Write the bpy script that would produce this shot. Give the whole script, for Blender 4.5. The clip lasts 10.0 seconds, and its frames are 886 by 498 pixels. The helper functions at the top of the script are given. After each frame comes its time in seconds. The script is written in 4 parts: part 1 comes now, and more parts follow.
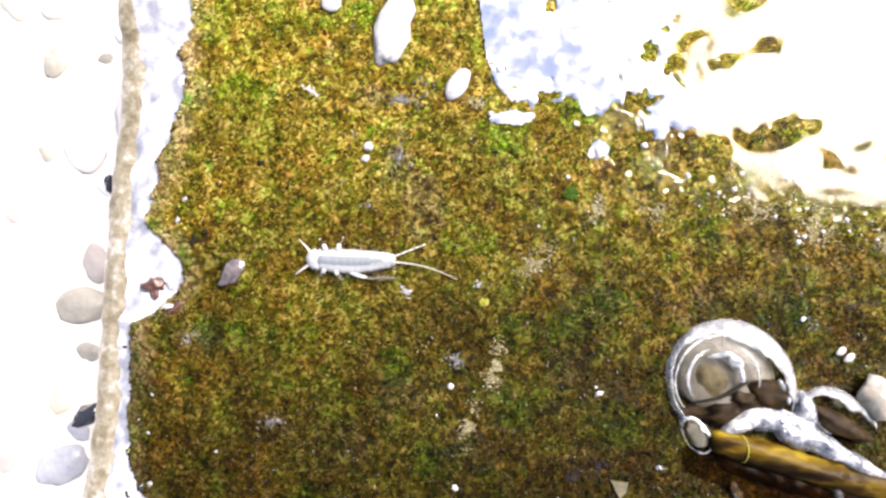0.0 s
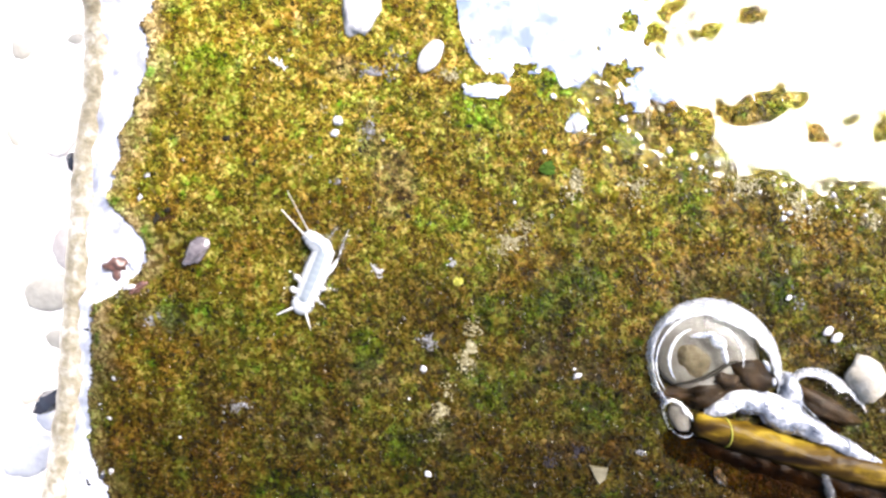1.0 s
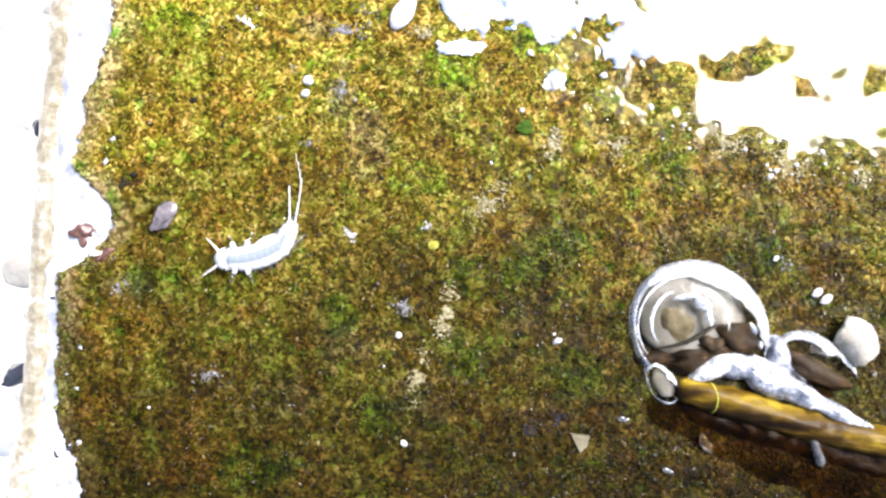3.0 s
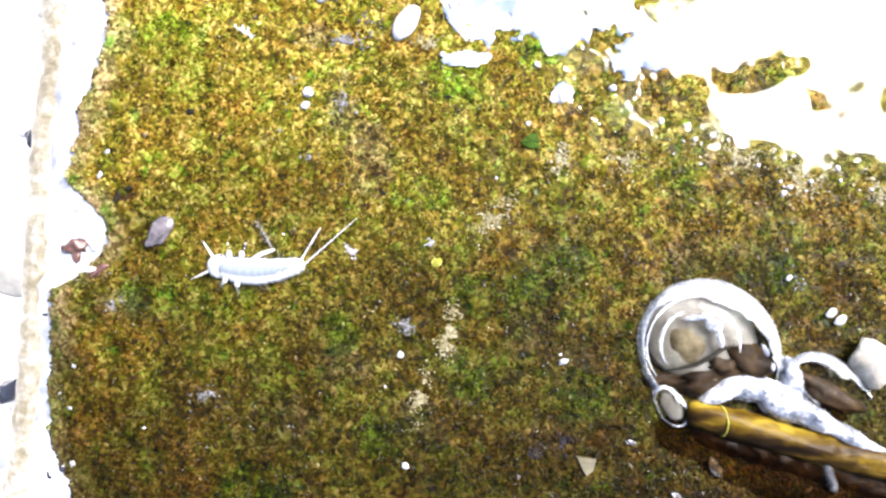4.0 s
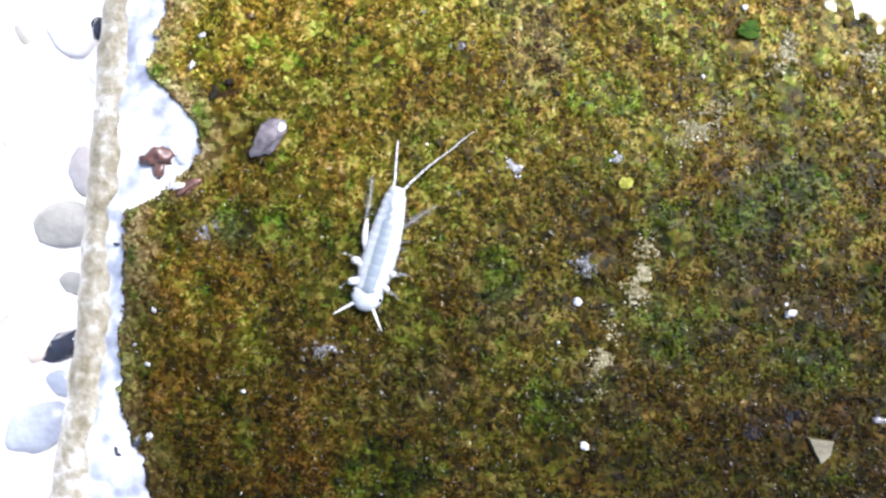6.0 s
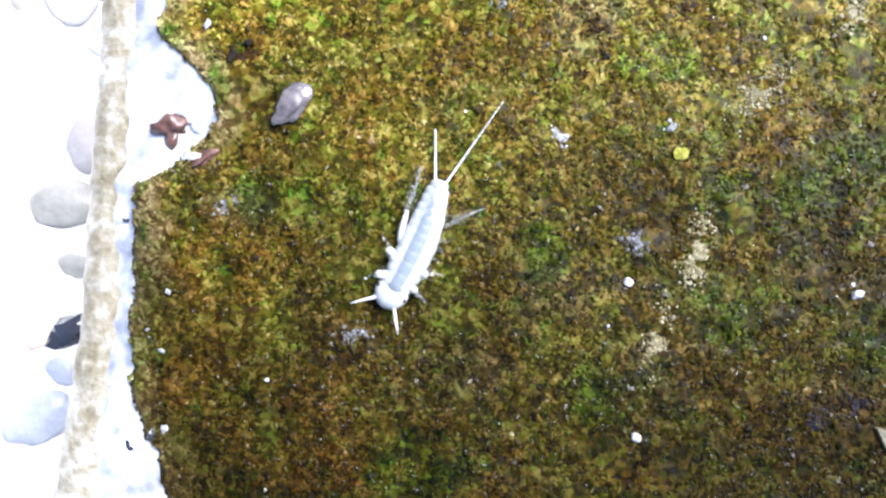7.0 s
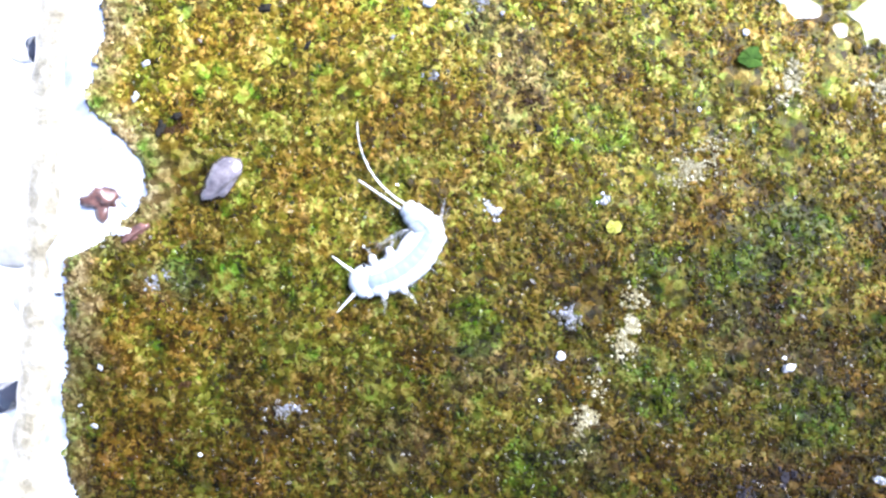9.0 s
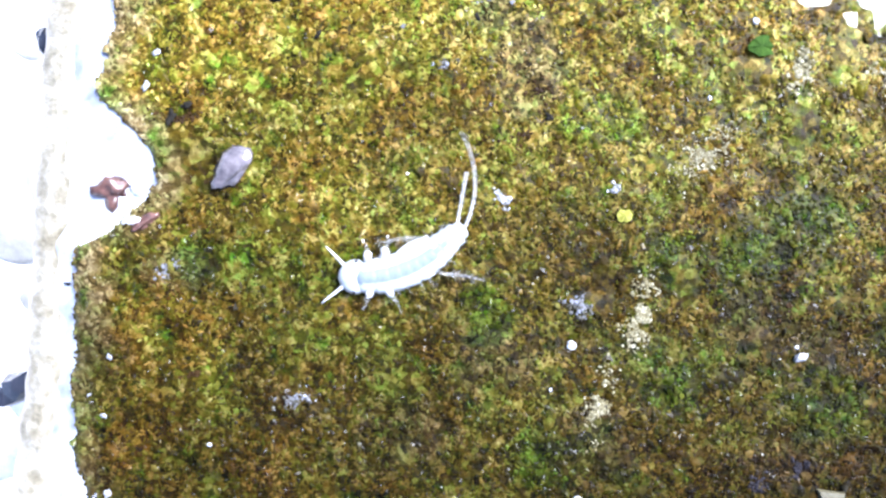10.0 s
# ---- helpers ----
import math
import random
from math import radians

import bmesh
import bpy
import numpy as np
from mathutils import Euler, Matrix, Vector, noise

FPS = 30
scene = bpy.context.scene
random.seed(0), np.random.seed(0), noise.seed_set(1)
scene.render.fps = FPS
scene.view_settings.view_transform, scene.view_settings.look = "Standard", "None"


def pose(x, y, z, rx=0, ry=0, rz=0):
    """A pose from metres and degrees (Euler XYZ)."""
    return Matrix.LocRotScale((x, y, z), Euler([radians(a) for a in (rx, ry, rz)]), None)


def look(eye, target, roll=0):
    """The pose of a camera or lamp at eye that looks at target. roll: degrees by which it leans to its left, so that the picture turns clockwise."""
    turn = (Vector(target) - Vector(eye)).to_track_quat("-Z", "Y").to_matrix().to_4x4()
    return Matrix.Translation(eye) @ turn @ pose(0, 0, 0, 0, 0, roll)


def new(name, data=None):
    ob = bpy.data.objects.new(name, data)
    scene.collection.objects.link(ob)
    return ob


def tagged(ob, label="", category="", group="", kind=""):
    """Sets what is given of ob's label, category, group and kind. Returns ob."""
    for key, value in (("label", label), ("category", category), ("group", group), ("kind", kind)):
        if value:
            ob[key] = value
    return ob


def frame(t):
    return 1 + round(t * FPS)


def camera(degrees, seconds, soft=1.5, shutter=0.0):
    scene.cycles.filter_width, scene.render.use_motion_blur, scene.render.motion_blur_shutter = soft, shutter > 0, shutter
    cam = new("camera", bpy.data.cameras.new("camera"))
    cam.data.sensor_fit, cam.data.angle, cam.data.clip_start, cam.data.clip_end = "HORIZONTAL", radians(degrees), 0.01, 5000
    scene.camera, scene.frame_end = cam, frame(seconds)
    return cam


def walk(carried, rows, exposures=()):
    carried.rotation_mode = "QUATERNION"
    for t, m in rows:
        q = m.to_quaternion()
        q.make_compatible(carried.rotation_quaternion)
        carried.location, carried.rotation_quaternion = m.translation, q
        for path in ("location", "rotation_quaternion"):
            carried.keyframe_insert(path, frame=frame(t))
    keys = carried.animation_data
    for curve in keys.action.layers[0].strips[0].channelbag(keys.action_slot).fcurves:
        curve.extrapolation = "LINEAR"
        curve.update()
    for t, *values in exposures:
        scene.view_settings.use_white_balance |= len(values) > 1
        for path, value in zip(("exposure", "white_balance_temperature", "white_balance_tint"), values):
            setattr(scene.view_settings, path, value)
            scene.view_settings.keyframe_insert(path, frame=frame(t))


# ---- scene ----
MM = 0.001
cam = camera(62.0, 10.0, soft=2.5, shutter=0.35)
# seconds, place in millimetres over the stone, tilt, lean and turn in degrees
ROWS = [
    (0.0, -0.00, -0.00, 70.00, 2.48, 0.25, -0.00),
    (0.3, -1.06, -0.52, 69.15, 2.39, 0.33, 0.02),
    (0.5, -0.44, 0.12, 68.77, 2.33, 0.39, 0.03),
    (0.8, 0.87, -1.00, 67.87, 2.47, 0.25, -0.10),
    (1.0, 2.39, -2.06, 67.41, 2.57, 0.16, -0.18),
    (1.3, 3.03, -3.44, 66.79, 2.46, 0.34, -0.24),
    (1.5, 3.51, -3.89, 66.41, 2.38, 0.46, -0.27),
    (1.8, 3.65, -3.31, 66.23, 2.34, 0.40, -0.27),
    (2.0, 3.64, -3.74, 66.48, 2.32, 0.36, -0.26),
    (2.2, 4.07, -3.65, 66.16, 2.35, 0.48, -0.37),
    (2.5, 4.73, -5.02, 65.63, 2.39, 0.65, -0.53),
    (3.8, 5.28, -3.65, 64.15, 1.81, 0.69, -0.78),
    (4.0, 4.93, -2.83, 63.45, 1.76, 0.73, -0.46),
    (4.2, 4.97, -3.00, 62.13, 1.77, 0.84, -0.44),
    (4.3, 4.63, -3.76, 61.46, 1.78, 0.89, -0.43),
    (4.5, 3.23, -4.64, 60.17, 1.79, 1.00, -0.41),
    (4.8, -2.56, -7.16, 56.43, 2.60, 0.51, -0.18),
    (5.0, -4.06, -5.64, 54.40, 2.54, 0.91, 0.31),
    (5.2, -5.86, -6.69, 53.22, 2.82, 0.45, 0.14),
    (5.5, -7.21, -9.05, 49.24, 3.15, 0.69, 0.45),
    (5.7, -7.19, -8.70, 49.22, 3.10, 0.84, 0.52),
    (6.8, -11.36, -9.38, 46.32, 1.64, -0.19, 0.33),
    (7.0, -11.03, -9.30, 45.17, 1.69, -0.10, 0.41),
    (7.3, -11.21, -9.62, 44.53, 1.74, -0.15, 0.43),
    (7.5, -10.17, -9.03, 44.40, 1.77, -0.18, 0.46),
    (7.7, -9.71, -8.89, 43.90, 1.44, -0.14, 0.40),
    (8.0, -8.90, -6.46, 44.45, 0.95, -0.08, 0.32),
    (8.2, -8.84, -5.74, 44.49, 0.51, -0.10, 0.28),
    (8.3, -8.70, -5.17, 45.07, 0.28, -0.10, 0.27),
    (8.5, -8.08, -3.29, 45.84, -0.16, -0.12, 0.24),
    (8.8, -7.26, -3.36, 45.24, -0.31, -0.20, 0.22),
    (9.0, -7.03, -3.06, 45.12, -0.42, -0.25, 0.22),
    (9.3, -7.45, -2.73, 45.15, -0.22, -0.19, 0.18),
    (9.5, -7.63, -3.11, 45.27, -0.09, -0.15, 0.16),
    (9.8, -7.67, -4.24, 44.91, 0.09, -0.12, 0.18),
    (10.0, -7.53, -4.23, 45.00, 0.21, -0.10, 0.20),
]
EXPOSURES = [(0.0, 1.62, 7060, 18.5), (0.5, 1.9, 6850, 17.5), (2.7, 2.04, 6520, 15.5), (4.0, 2.14, 6390, 16.5), (4.6, 2.0, 6290, 16.5), (5.4, 1.66, 6060, 16.0), (7.0, 1.86, 5900, 14.5), (7.5, 2.07, 5840, 14.5), (8.0, 2.24, 5660, 15.5), (8.4, 2.56, 5530, 17.0), (9.0, 2.42, 5510, 17.0), (10.0, 2.32, 5430, 17.0)]
walk(cam, [(t, pose(x * MM, y * MM, z * MM, rx, ry, rz)) for t, x, y, z, rx, ry, rz in ROWS], EXPOSURES)

# ---- daylight: bright hazy sun over the far corner of the stone, thin blue sky ----
SUN_AZ, SUN_EL = 38.0, 49.0
world = bpy.data.worlds.new("sky")
scene.world = world
world.use_nodes = True
wn = world.node_tree
sky = wn.nodes.new("ShaderNodeTexSky")
sky.sky_type, sky.sun_disc = "NISHITA", False
sky.sun_elevation, sky.sun_rotation = radians(SUN_EL), radians(90 - SUN_AZ)
sky.dust_density, sky.air_density = 2.5, 1.0
wn.nodes["Background"].inputs["Strength"].default_value = 0.08
wn.links.new(sky.outputs["Color"], wn.nodes["Background"].inputs["Color"])
sun = new("sun", bpy.data.lights.new("sun", "SUN"))
sun.data.energy, sun.data.angle, sun.data.color = 5.0, radians(39), (1.0, 0.985, 0.96)
_d = Vector((math.cos(radians(SUN_EL)) * math.cos(radians(SUN_AZ)), math.cos(radians(SUN_EL)) * math.sin(radians(SUN_AZ)), math.sin(radians(SUN_EL))))
sun.matrix_world = look(_d * 5, (0, 0, 0))


# ---- materials ----
class Mat:
    """A node material: a few shorthands round one Principled shader, with places in metres of the object."""

    def __init__(self, name, rough=0.5, **values):
        self.m = bpy.data.materials.new(name)
        self.m.use_nodes = True
        self.t = self.m.node_tree
        self.b = self.t.nodes["Principled BSDF"]
        self.co = self.t.nodes.new("ShaderNodeTexCoord").outputs["Object"]
        self.put("Roughness", rough)
        for k, v in values.items():
            self.put(k.replace("_", " "), v)

    def put(self, key, v):
        s = self.b.inputs[key]
        if isinstance(v, bpy.types.NodeSocket):
            self.t.links.new(v, s)
        else:
            s.default_value = (*v, 1) if s.type == "RGBA" and len(v) == 3 else v

    def node(self, kind, **ins):
        n = self.t.nodes.new(kind)
        for k, v in ins.items():
            s = n.inputs[k.replace("_", " ")]
            if isinstance(v, bpy.types.NodeSocket):
                self.t.links.new(v, s)
            else:
                s.default_value = v
        return n

    def noise(self, mm, detail=3.0, rough=0.55, distort=0.0):
        return self.node("ShaderNodeTexNoise", Vector=self.co, Scale=1000.0 / mm, Detail=detail, Roughness=rough, Distortion=distort).outputs["Fac"]

    def cells(self, mm, out="Color"):
        return self.node("ShaderNodeTexVoronoi", Vector=self.co, Scale=1000.0 / mm).outputs[out]

    def ramp(self, fac, *stops):
        n = self.node("ShaderNodeValToRGB", Fac=fac)
        e = n.color_ramp.elements
        while len(e) < len(stops):
            e.new(0.5)
        for el, (pos, col) in zip(e, stops):
            el.position = pos
            el.color = (*col, 1) if len(col) == 3 else col
        return n.outputs["Color"]

    def mix(self, fac, a, b, blend="MIX"):
        n = self.t.nodes.new("ShaderNodeMix")
        n.data_type, n.blend_type = "RGBA", blend
        for idx, v in ((0, fac), (6, a), (7, b)):
            s = n.inputs[idx]
            if isinstance(v, bpy.types.NodeSocket):
                self.t.links.new(v, s)
            else:
                s.default_value = (*v, 1) if isinstance(v, tuple) else v
        return n.outputs[2]

    def math(self, op, a, b=0.0):
        n = self.t.nodes.new("ShaderNodeMath")
        n.operation = op
        for s, v in zip(n.inputs, (a, b)):
            if isinstance(v, bpy.types.NodeSocket):
                self.t.links.new(v, s)
            else:
                s.default_value = v
        return n.outputs[0]

    def bump(self, height, mm, strength=0.6):
        self.put("Normal", self.node("ShaderNodeBump", Height=height, Distance=mm * MM, Strength=strength).outputs["Normal"])


def algae_colour(k, fac, hue):
    """Ochre, olive and brown film of algae: fac and hue pick the single grain, broader noises tint whole stretches, and the growth layer marks patches of their own kind."""
    grain = k.math("ADD", k.math("MULTIPLY", fac, 0.50), 0.255)
    for mm, share in ((0.40, 0.62), (1.3, 0.78), (4.2, 0.66)):
        grain = k.math("ADD", grain, k.math("MULTIPLY", k.math("SUBTRACT", k.noise(mm, 4.0, 0.62), 0.5), share))
    c = k.ramp(grain, (0.08, (0.009, 0.0060, 0.0010)), (0.28, (0.032, 0.0225, 0.0026)), (0.46, (0.075, 0.0575, 0.0052)), (0.59, (0.134, 0.104, 0.012)), (0.73, (0.238, 0.192, 0.050)), (0.88, (0.37, 0.325, 0.125)))
    c = k.mix(0.66, c, k.ramp(hue, (0.0, (1.13, 0.88, 0.62)), (0.34, (1.09, 0.98, 0.80)), (0.62, (0.97, 1.02, 0.62)), (0.98, (0.66, 1.08, 0.26))), "MULTIPLY")
    patch = k.node("ShaderNodeSeparateColor")
    layer = k.t.nodes.new("ShaderNodeVertexColor")
    layer.layer_name = "growth"
    k.t.links.new(layer.outputs["Color"], patch.inputs[0])
    moss_patch, rust_patch, mauve_patch = patch.outputs[0], patch.outputs[1], patch.outputs[2]
    rust = k.ramp(k.noise(6.5, 5.0, 0.7), (0.44, (0, 0, 0)), (0.62, (0.85, 0.85, 0.85)))
    c = k.mix(rust, c, (1.05, 0.80, 0.74), "MULTIPLY")
    c = k.mix(rust_patch, c, (1.08, 0.70, 0.50), "MULTIPLY")
    thin = k.ramp(grain, (0.2, (0.045, 0.028, 0.008)), (0.5, (0.19, 0.135, 0.055)), (0.8, (0.42, 0.35, 0.20)))
    c = k.mix(layer.outputs["Alpha"], c, thin)
    green = k.ramp(k.noise(4.0, 5.0, 0.7), (0.46, (0, 0, 0)), (0.62, (0.8, 0.8, 0.8)))
    c = k.mix(green, c, (0.64, 0.98, 0.5), "MULTIPLY")
    moss = k.ramp(k.noise(1.7, 4.0, 0.6), (0.57, (0, 0, 0)), (0.68, (0.9, 0.9, 0.9)))
    c = k.mix(moss, c, (0.42, 0.84, 0.25), "MULTIPLY")
    c = k.mix(moss_patch, c, (0.52, 0.98, 0.28), "MULTIPLY")
    dull = k.ramp(grain, (0.2, (0.012, 0.008, 0.006)), (0.5, (0.050, 0.035, 0.026)), (0.9, (0.20, 0.155, 0.120)))
    mauve = k.ramp(k.noise(2.6, 5.0, 0.65), (0.60, (0, 0, 0)), (0.74, (0.4, 0.4, 0.4)))
    c = k.mix(k.math("MAXIMUM", mauve, mauve_patch), c, dull)
    # shade over the nearer side is painted into the colour, broken up by uneven browner patches
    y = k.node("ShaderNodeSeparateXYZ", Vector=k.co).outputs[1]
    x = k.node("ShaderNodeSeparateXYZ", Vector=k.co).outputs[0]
    near_shade = k.math("ADD", k.math("ADD", k.math("MULTIPLY", y, -24.0), k.math("MULTIPLY", x, 2.0)), k.math("MULTIPLY", k.noise(9.0, 5.0, 0.65), 1.4))
    near_shade = k.ramp(k.math("MULTIPLY", k.math("ADD", near_shade, 0.31), 0.5), (0.2, (0, 0, 0)), (0.62, (0.86, 0.86, 0.86)), (0.82, (1, 1, 1)))
    return k.mix(near_shade, c, (0.094, 0.083, 0.042), "MULTIPLY")


def make_materials():
    M = {}
    k = Mat("algae_mat", 0.5, Specular_IOR_Level=0.03, Coat_Weight=0.08, Coat_Roughness=0.30, Coat_IOR=1.33)
    v = k.node("ShaderNodeSeparateColor", Color=k.cells(0.45)).outputs
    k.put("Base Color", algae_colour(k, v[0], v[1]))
    k.bump(k.math("ADD", k.noise(0.35, 4.0), k.math("MULTIPLY", k.cells(0.55, "Distance"), 0.5)), 0.25, 0.6)
    M["algae"] = k.m
    k = Mat("algae_flecks", 0.5, Specular_IOR_Level=0.03, Coat_Weight=0.10, Coat_Roughness=0.14, Coat_IOR=1.33)
    r = k.t.nodes.new("ShaderNodeNewGeometry").outputs["Random Per Island"]
    lot = k.t.nodes.new("ShaderNodeTexWhiteNoise")
    lot.noise_dimensions = "1D"
    k.t.links.new(r, lot.inputs["W"])
    wet = lot.outputs["Value"]
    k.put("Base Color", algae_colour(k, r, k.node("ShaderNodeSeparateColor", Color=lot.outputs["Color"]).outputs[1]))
    k.put("Coat Weight", k.ramp(wet, (0.0, (0.03, 0.03, 0.03)), (0.74, (0.05, 0.05, 0.05)), (0.88, (0.34, 0.34, 0.34))))
    k.bump(k.noise(0.15, 3.0), 0.08, 0.7)
    M["flecks"] = k.m
    k = Mat("water", 0.02, IOR=1.42, Transmission_Weight=1.0, Base_Color=(1.0, 1.0, 1.0))
    k.bump(k.noise(0.9, 3.0), 0.10, 0.16)
    M["water"] = k.m
    # pale stone with the film's bluish-white sky reflection painted into its colour
    k = Mat("ledge_sky_white", 0.28, Coat_Weight=0.8, Coat_Roughness=0.06, Coat_IOR=1.33)
    k.put("Base Color", k.ramp(k.noise(1.650, 4.500, 0.488), (0.32, (0.157, 0.165, 0.198)), (0.47, (0.264, 0.280, 0.329)), (0.60, (0.461, 0.468, 0.494))))
    k.bump(k.noise(0.8, 5.0), 0.2, 0.5)
    M["ledge"] = k.m
    k = Mat("tan_stone_flank", 0.5, Coat_Weight=0.4, Coat_Roughness=0.2)
    k.put("Base Color", k.ramp(k.math("ADD", k.math("MULTIPLY", k.noise(2.6, 3.5, 0.55), 0.55), k.math("MULTIPLY", k.noise(0.77, 4.2, 0.6), 0.45)), (0.36, (0.085, 0.070, 0.038)), (0.46, (0.150, 0.130, 0.085)), (0.54, (0.215, 0.197, 0.150)), (0.63, (0.34, 0.335, 0.31))))
    k.bump(k.noise(0.7, 5.0), 0.3, 0.7)
    M["flank"] = k.m
    k = Mat("pale_gravel_ground", 0.6)
    k.put("Base Color", k.ramp(k.noise(14.0, 6.0, 0.6), (0.3, (0.5675, 0.5387, 0.4963)), (0.5, (0.7825, 0.7537, 0.7100)), (0.7, (0.8000, 0.8000, 0.8000))))
    k.bump(k.noise(3.0, 6.0), 1.5, 0.6)
    M["ground"] = k.m
    k = Mat("pale_pebble", 0.45, Coat_Weight=0.3, Coat_Roughness=0.2)
    info = k.t.nodes.new("ShaderNodeObjectInfo").outputs["Random"]
    c = k.ramp(info, (0.0, (0.8000, 0.8000, 0.8000)), (0.35, (0.7618, 0.7066, 0.6652)), (0.55, (0.8000, 0.8000, 0.8000)), (0.72, (0.4153, 0.3877, 0.3325)), (0.88, (0.6376, 0.4153, 0.2773)), (0.97, (0.2208, 0.2083, 0.1945)))
    k.put("Base Color", k.mix(k.math("MULTIPLY", k.noise(1.5, 5.0), 0.35), c, (0.66, 0.64, 0.62)))
    k.bump(k.noise(0.8, 5.0), 0.3, 0.5)
    M["pebble"] = k.m
    k = Mat("nymph_skin", 0.3, Coat_Weight=0.7, Coat_Roughness=0.08, Subsurface_Weight=0.25, Subsurface_Scale=0.0006)
    k.put("Subsurface Radius", (1.0, 0.95, 0.9))
    k.put("Base Color", k.ramp(k.noise(0.5, 4.0), (0.3, (0.215, 0.228, 0.240)), (0.6, (0.295, 0.308, 0.317))))
    k.bump(k.noise(0.12, 3.0), 0.04, 0.5)
    M["skin"] = k.m
    k = Mat("nymph_back_stripe", 0.3, Coat_Weight=0.7, Coat_Roughness=0.08)
    k.put("Base Color", k.ramp(k.noise(0.4, 4.0), (0.3, (0.095, 0.114, 0.131)), (0.7, (0.150, 0.171, 0.187))))
    M["stripe"] = k.m
    k = Mat("nymph_limb", 0.2, Transmission_Weight=0.93, IOR=1.16)
    k.put("Base Color", k.ramp(k.noise(0.6, 3.0), (0.3, (0.62, 0.62, 0.60)), (0.7, (0.86, 0.86, 0.85))))
    M["limb"] = k.m
    k = Mat("nymph_filament", 0.3, Coat_Weight=0.3, Coat_Roughness=0.1, Transmission_Weight=0.6, IOR=1.36)
    k.put("Base Color", k.ramp(k.noise(0.6, 3.0), (0.3, (0.50, 0.50, 0.50)), (0.7, (0.72, 0.72, 0.72))))
    M["filament"] = k.m
    k = Mat("eye", 0.15, Base_Color=(0.02, 0.02, 0.025))
    M["eye"] = k.m
    # white that wet jelly would mirror from the sky is painted into it
    k = Mat("white_jelly", 0.10, Transmission_Weight=0.42, IOR=1.4, Coat_Weight=1.0, Coat_Roughness=0.04)
    k.put("Base Color", k.ramp(k.noise(1.6, 4.0, 0.6), (0.38, (0.10, 0.115, 0.15)), (0.50, (0.24, 0.26, 0.30)), (0.62, (0.58, 0.59, 0.62))))
    k.bump(k.noise(1.1, 3.0, 0.55), 0.35, 0.8)
    M["jelly"] = k.m
    k = Mat("glassy_jelly", 0.05, Transmission_Weight=0.72, IOR=1.32, Coat_Weight=0.6, Coat_Roughness=0.03)
    k.put("Base Color", k.ramp(k.noise(1.2, 3.0, 0.55), (0.36, (0.50, 0.55, 0.62)), (0.5, (0.72, 0.76, 0.81)), (0.62, (0.90, 0.92, 0.95))))
    k.bump(k.noise(1.3, 3.0, 0.5), 0.4, 0.7)
    M["glassy"] = k.m
    k = Mat("cloudy_bead", 0.04, Transmission_Weight=0.93, IOR=1.38, Coat_Weight=0.5, Coat_Roughness=0.03)
    k.put("Base Color", k.ramp(k.noise(0.8, 3.0, 0.55), (0.40, (0.30, 0.29, 0.28)), (0.60, (0.86, 0.86, 0.87))))
    k.bump(k.noise(0.9, 3.0), 0.25, 0.6)
    M["bead"] = k.m
    k = Mat("brown_slime", 0.08, Transmission_Weight=1.0, IOR=1.12)
    k.put("Base Color", k.ramp(k.noise(2.4, 5.0, 0.65), (0.36, (0.03, 0.013, 0.004)), (0.5, (0.12, 0.058, 0.018)), (0.68, (0.42, 0.25, 0.09))))
    k.bump(k.noise(1.6, 4.0), 0.25, 0.6)
    M["slime"] = k.m
    # blue and white mirrored from the sky, painted as plain colour
    k = Mat("painted_sky_water", 0.06, Coat_Weight=1.0, Coat_Roughness=0.03, Coat_IOR=1.33)
    k.put("Base Color", k.ramp(k.noise(2.4, 5.0, 0.6), (0.38, (0.075, 0.100, 0.155)), (0.48, (0.125, 0.150, 0.205)), (0.56, (0.24, 0.26, 0.30)), (0.66, (0.34, 0.355, 0.38))))
    k.bump(k.noise(1.4, 4.0), 0.12, 0.4)
    M["painted_sky"] = k.m
    k = Mat("clear_jelly", 0.03, Transmission_Weight=1.0, IOR=1.13, Base_Color=(0.93, 0.93, 0.90))
    k.bump(k.noise(2.5, 3.0), 0.12, 0.3)
    M["clear"] = k.m
    k = Mat("grey_core", 0.45, Specular_IOR_Level=0.2)
    k.put("Base Color", k.ramp(k.noise(4.0, 5.0, 0.55), (0.3, (0.028, 0.025, 0.018)), (0.5, (0.052, 0.049, 0.041)), (0.72, (0.092, 0.090, 0.083))))
    k.bump(k.noise(0.6, 5.0), 0.15, 0.6)
    M["core"] = k.m
    k = Mat("brown_kernel", 0.7, Specular_IOR_Level=0.1)
    k.put("Base Color", k.ramp(k.noise(1.4, 5.0, 0.65), (0.3, (0.016, 0.011, 0.005)), (0.5, (0.040, 0.032, 0.017)), (0.7, (0.085, 0.075, 0.052))))
    k.bump(k.noise(0.5, 5.0), 0.15, 0.7)
    M["kernel"] = k.m
    k = Mat("amber_stem", 0.6, Specular_IOR_Level=0.05, Coat_Weight=0.05, Coat_Roughness=0.15)
    streak = k.node("ShaderNodeMapping", Vector=k.co)
    streak.inputs["Rotation"].default_value = (0, 0, radians(16))
    streak.inputs["Scale"].default_value = (0.08, 0.8, 0.8)
    n = k.node("ShaderNodeTexNoise", Vector=streak.outputs[0], Scale=900.0, Detail=5.0).outputs["Fac"]
    amber = k.ramp(n, (0.36, (0.020, 0.010, 0.0009)), (0.47, (0.056, 0.033, 0.0020)), (0.56, (0.092, 0.060, 0.0035)), (0.70, (0.20, 0.148, 0.018)))
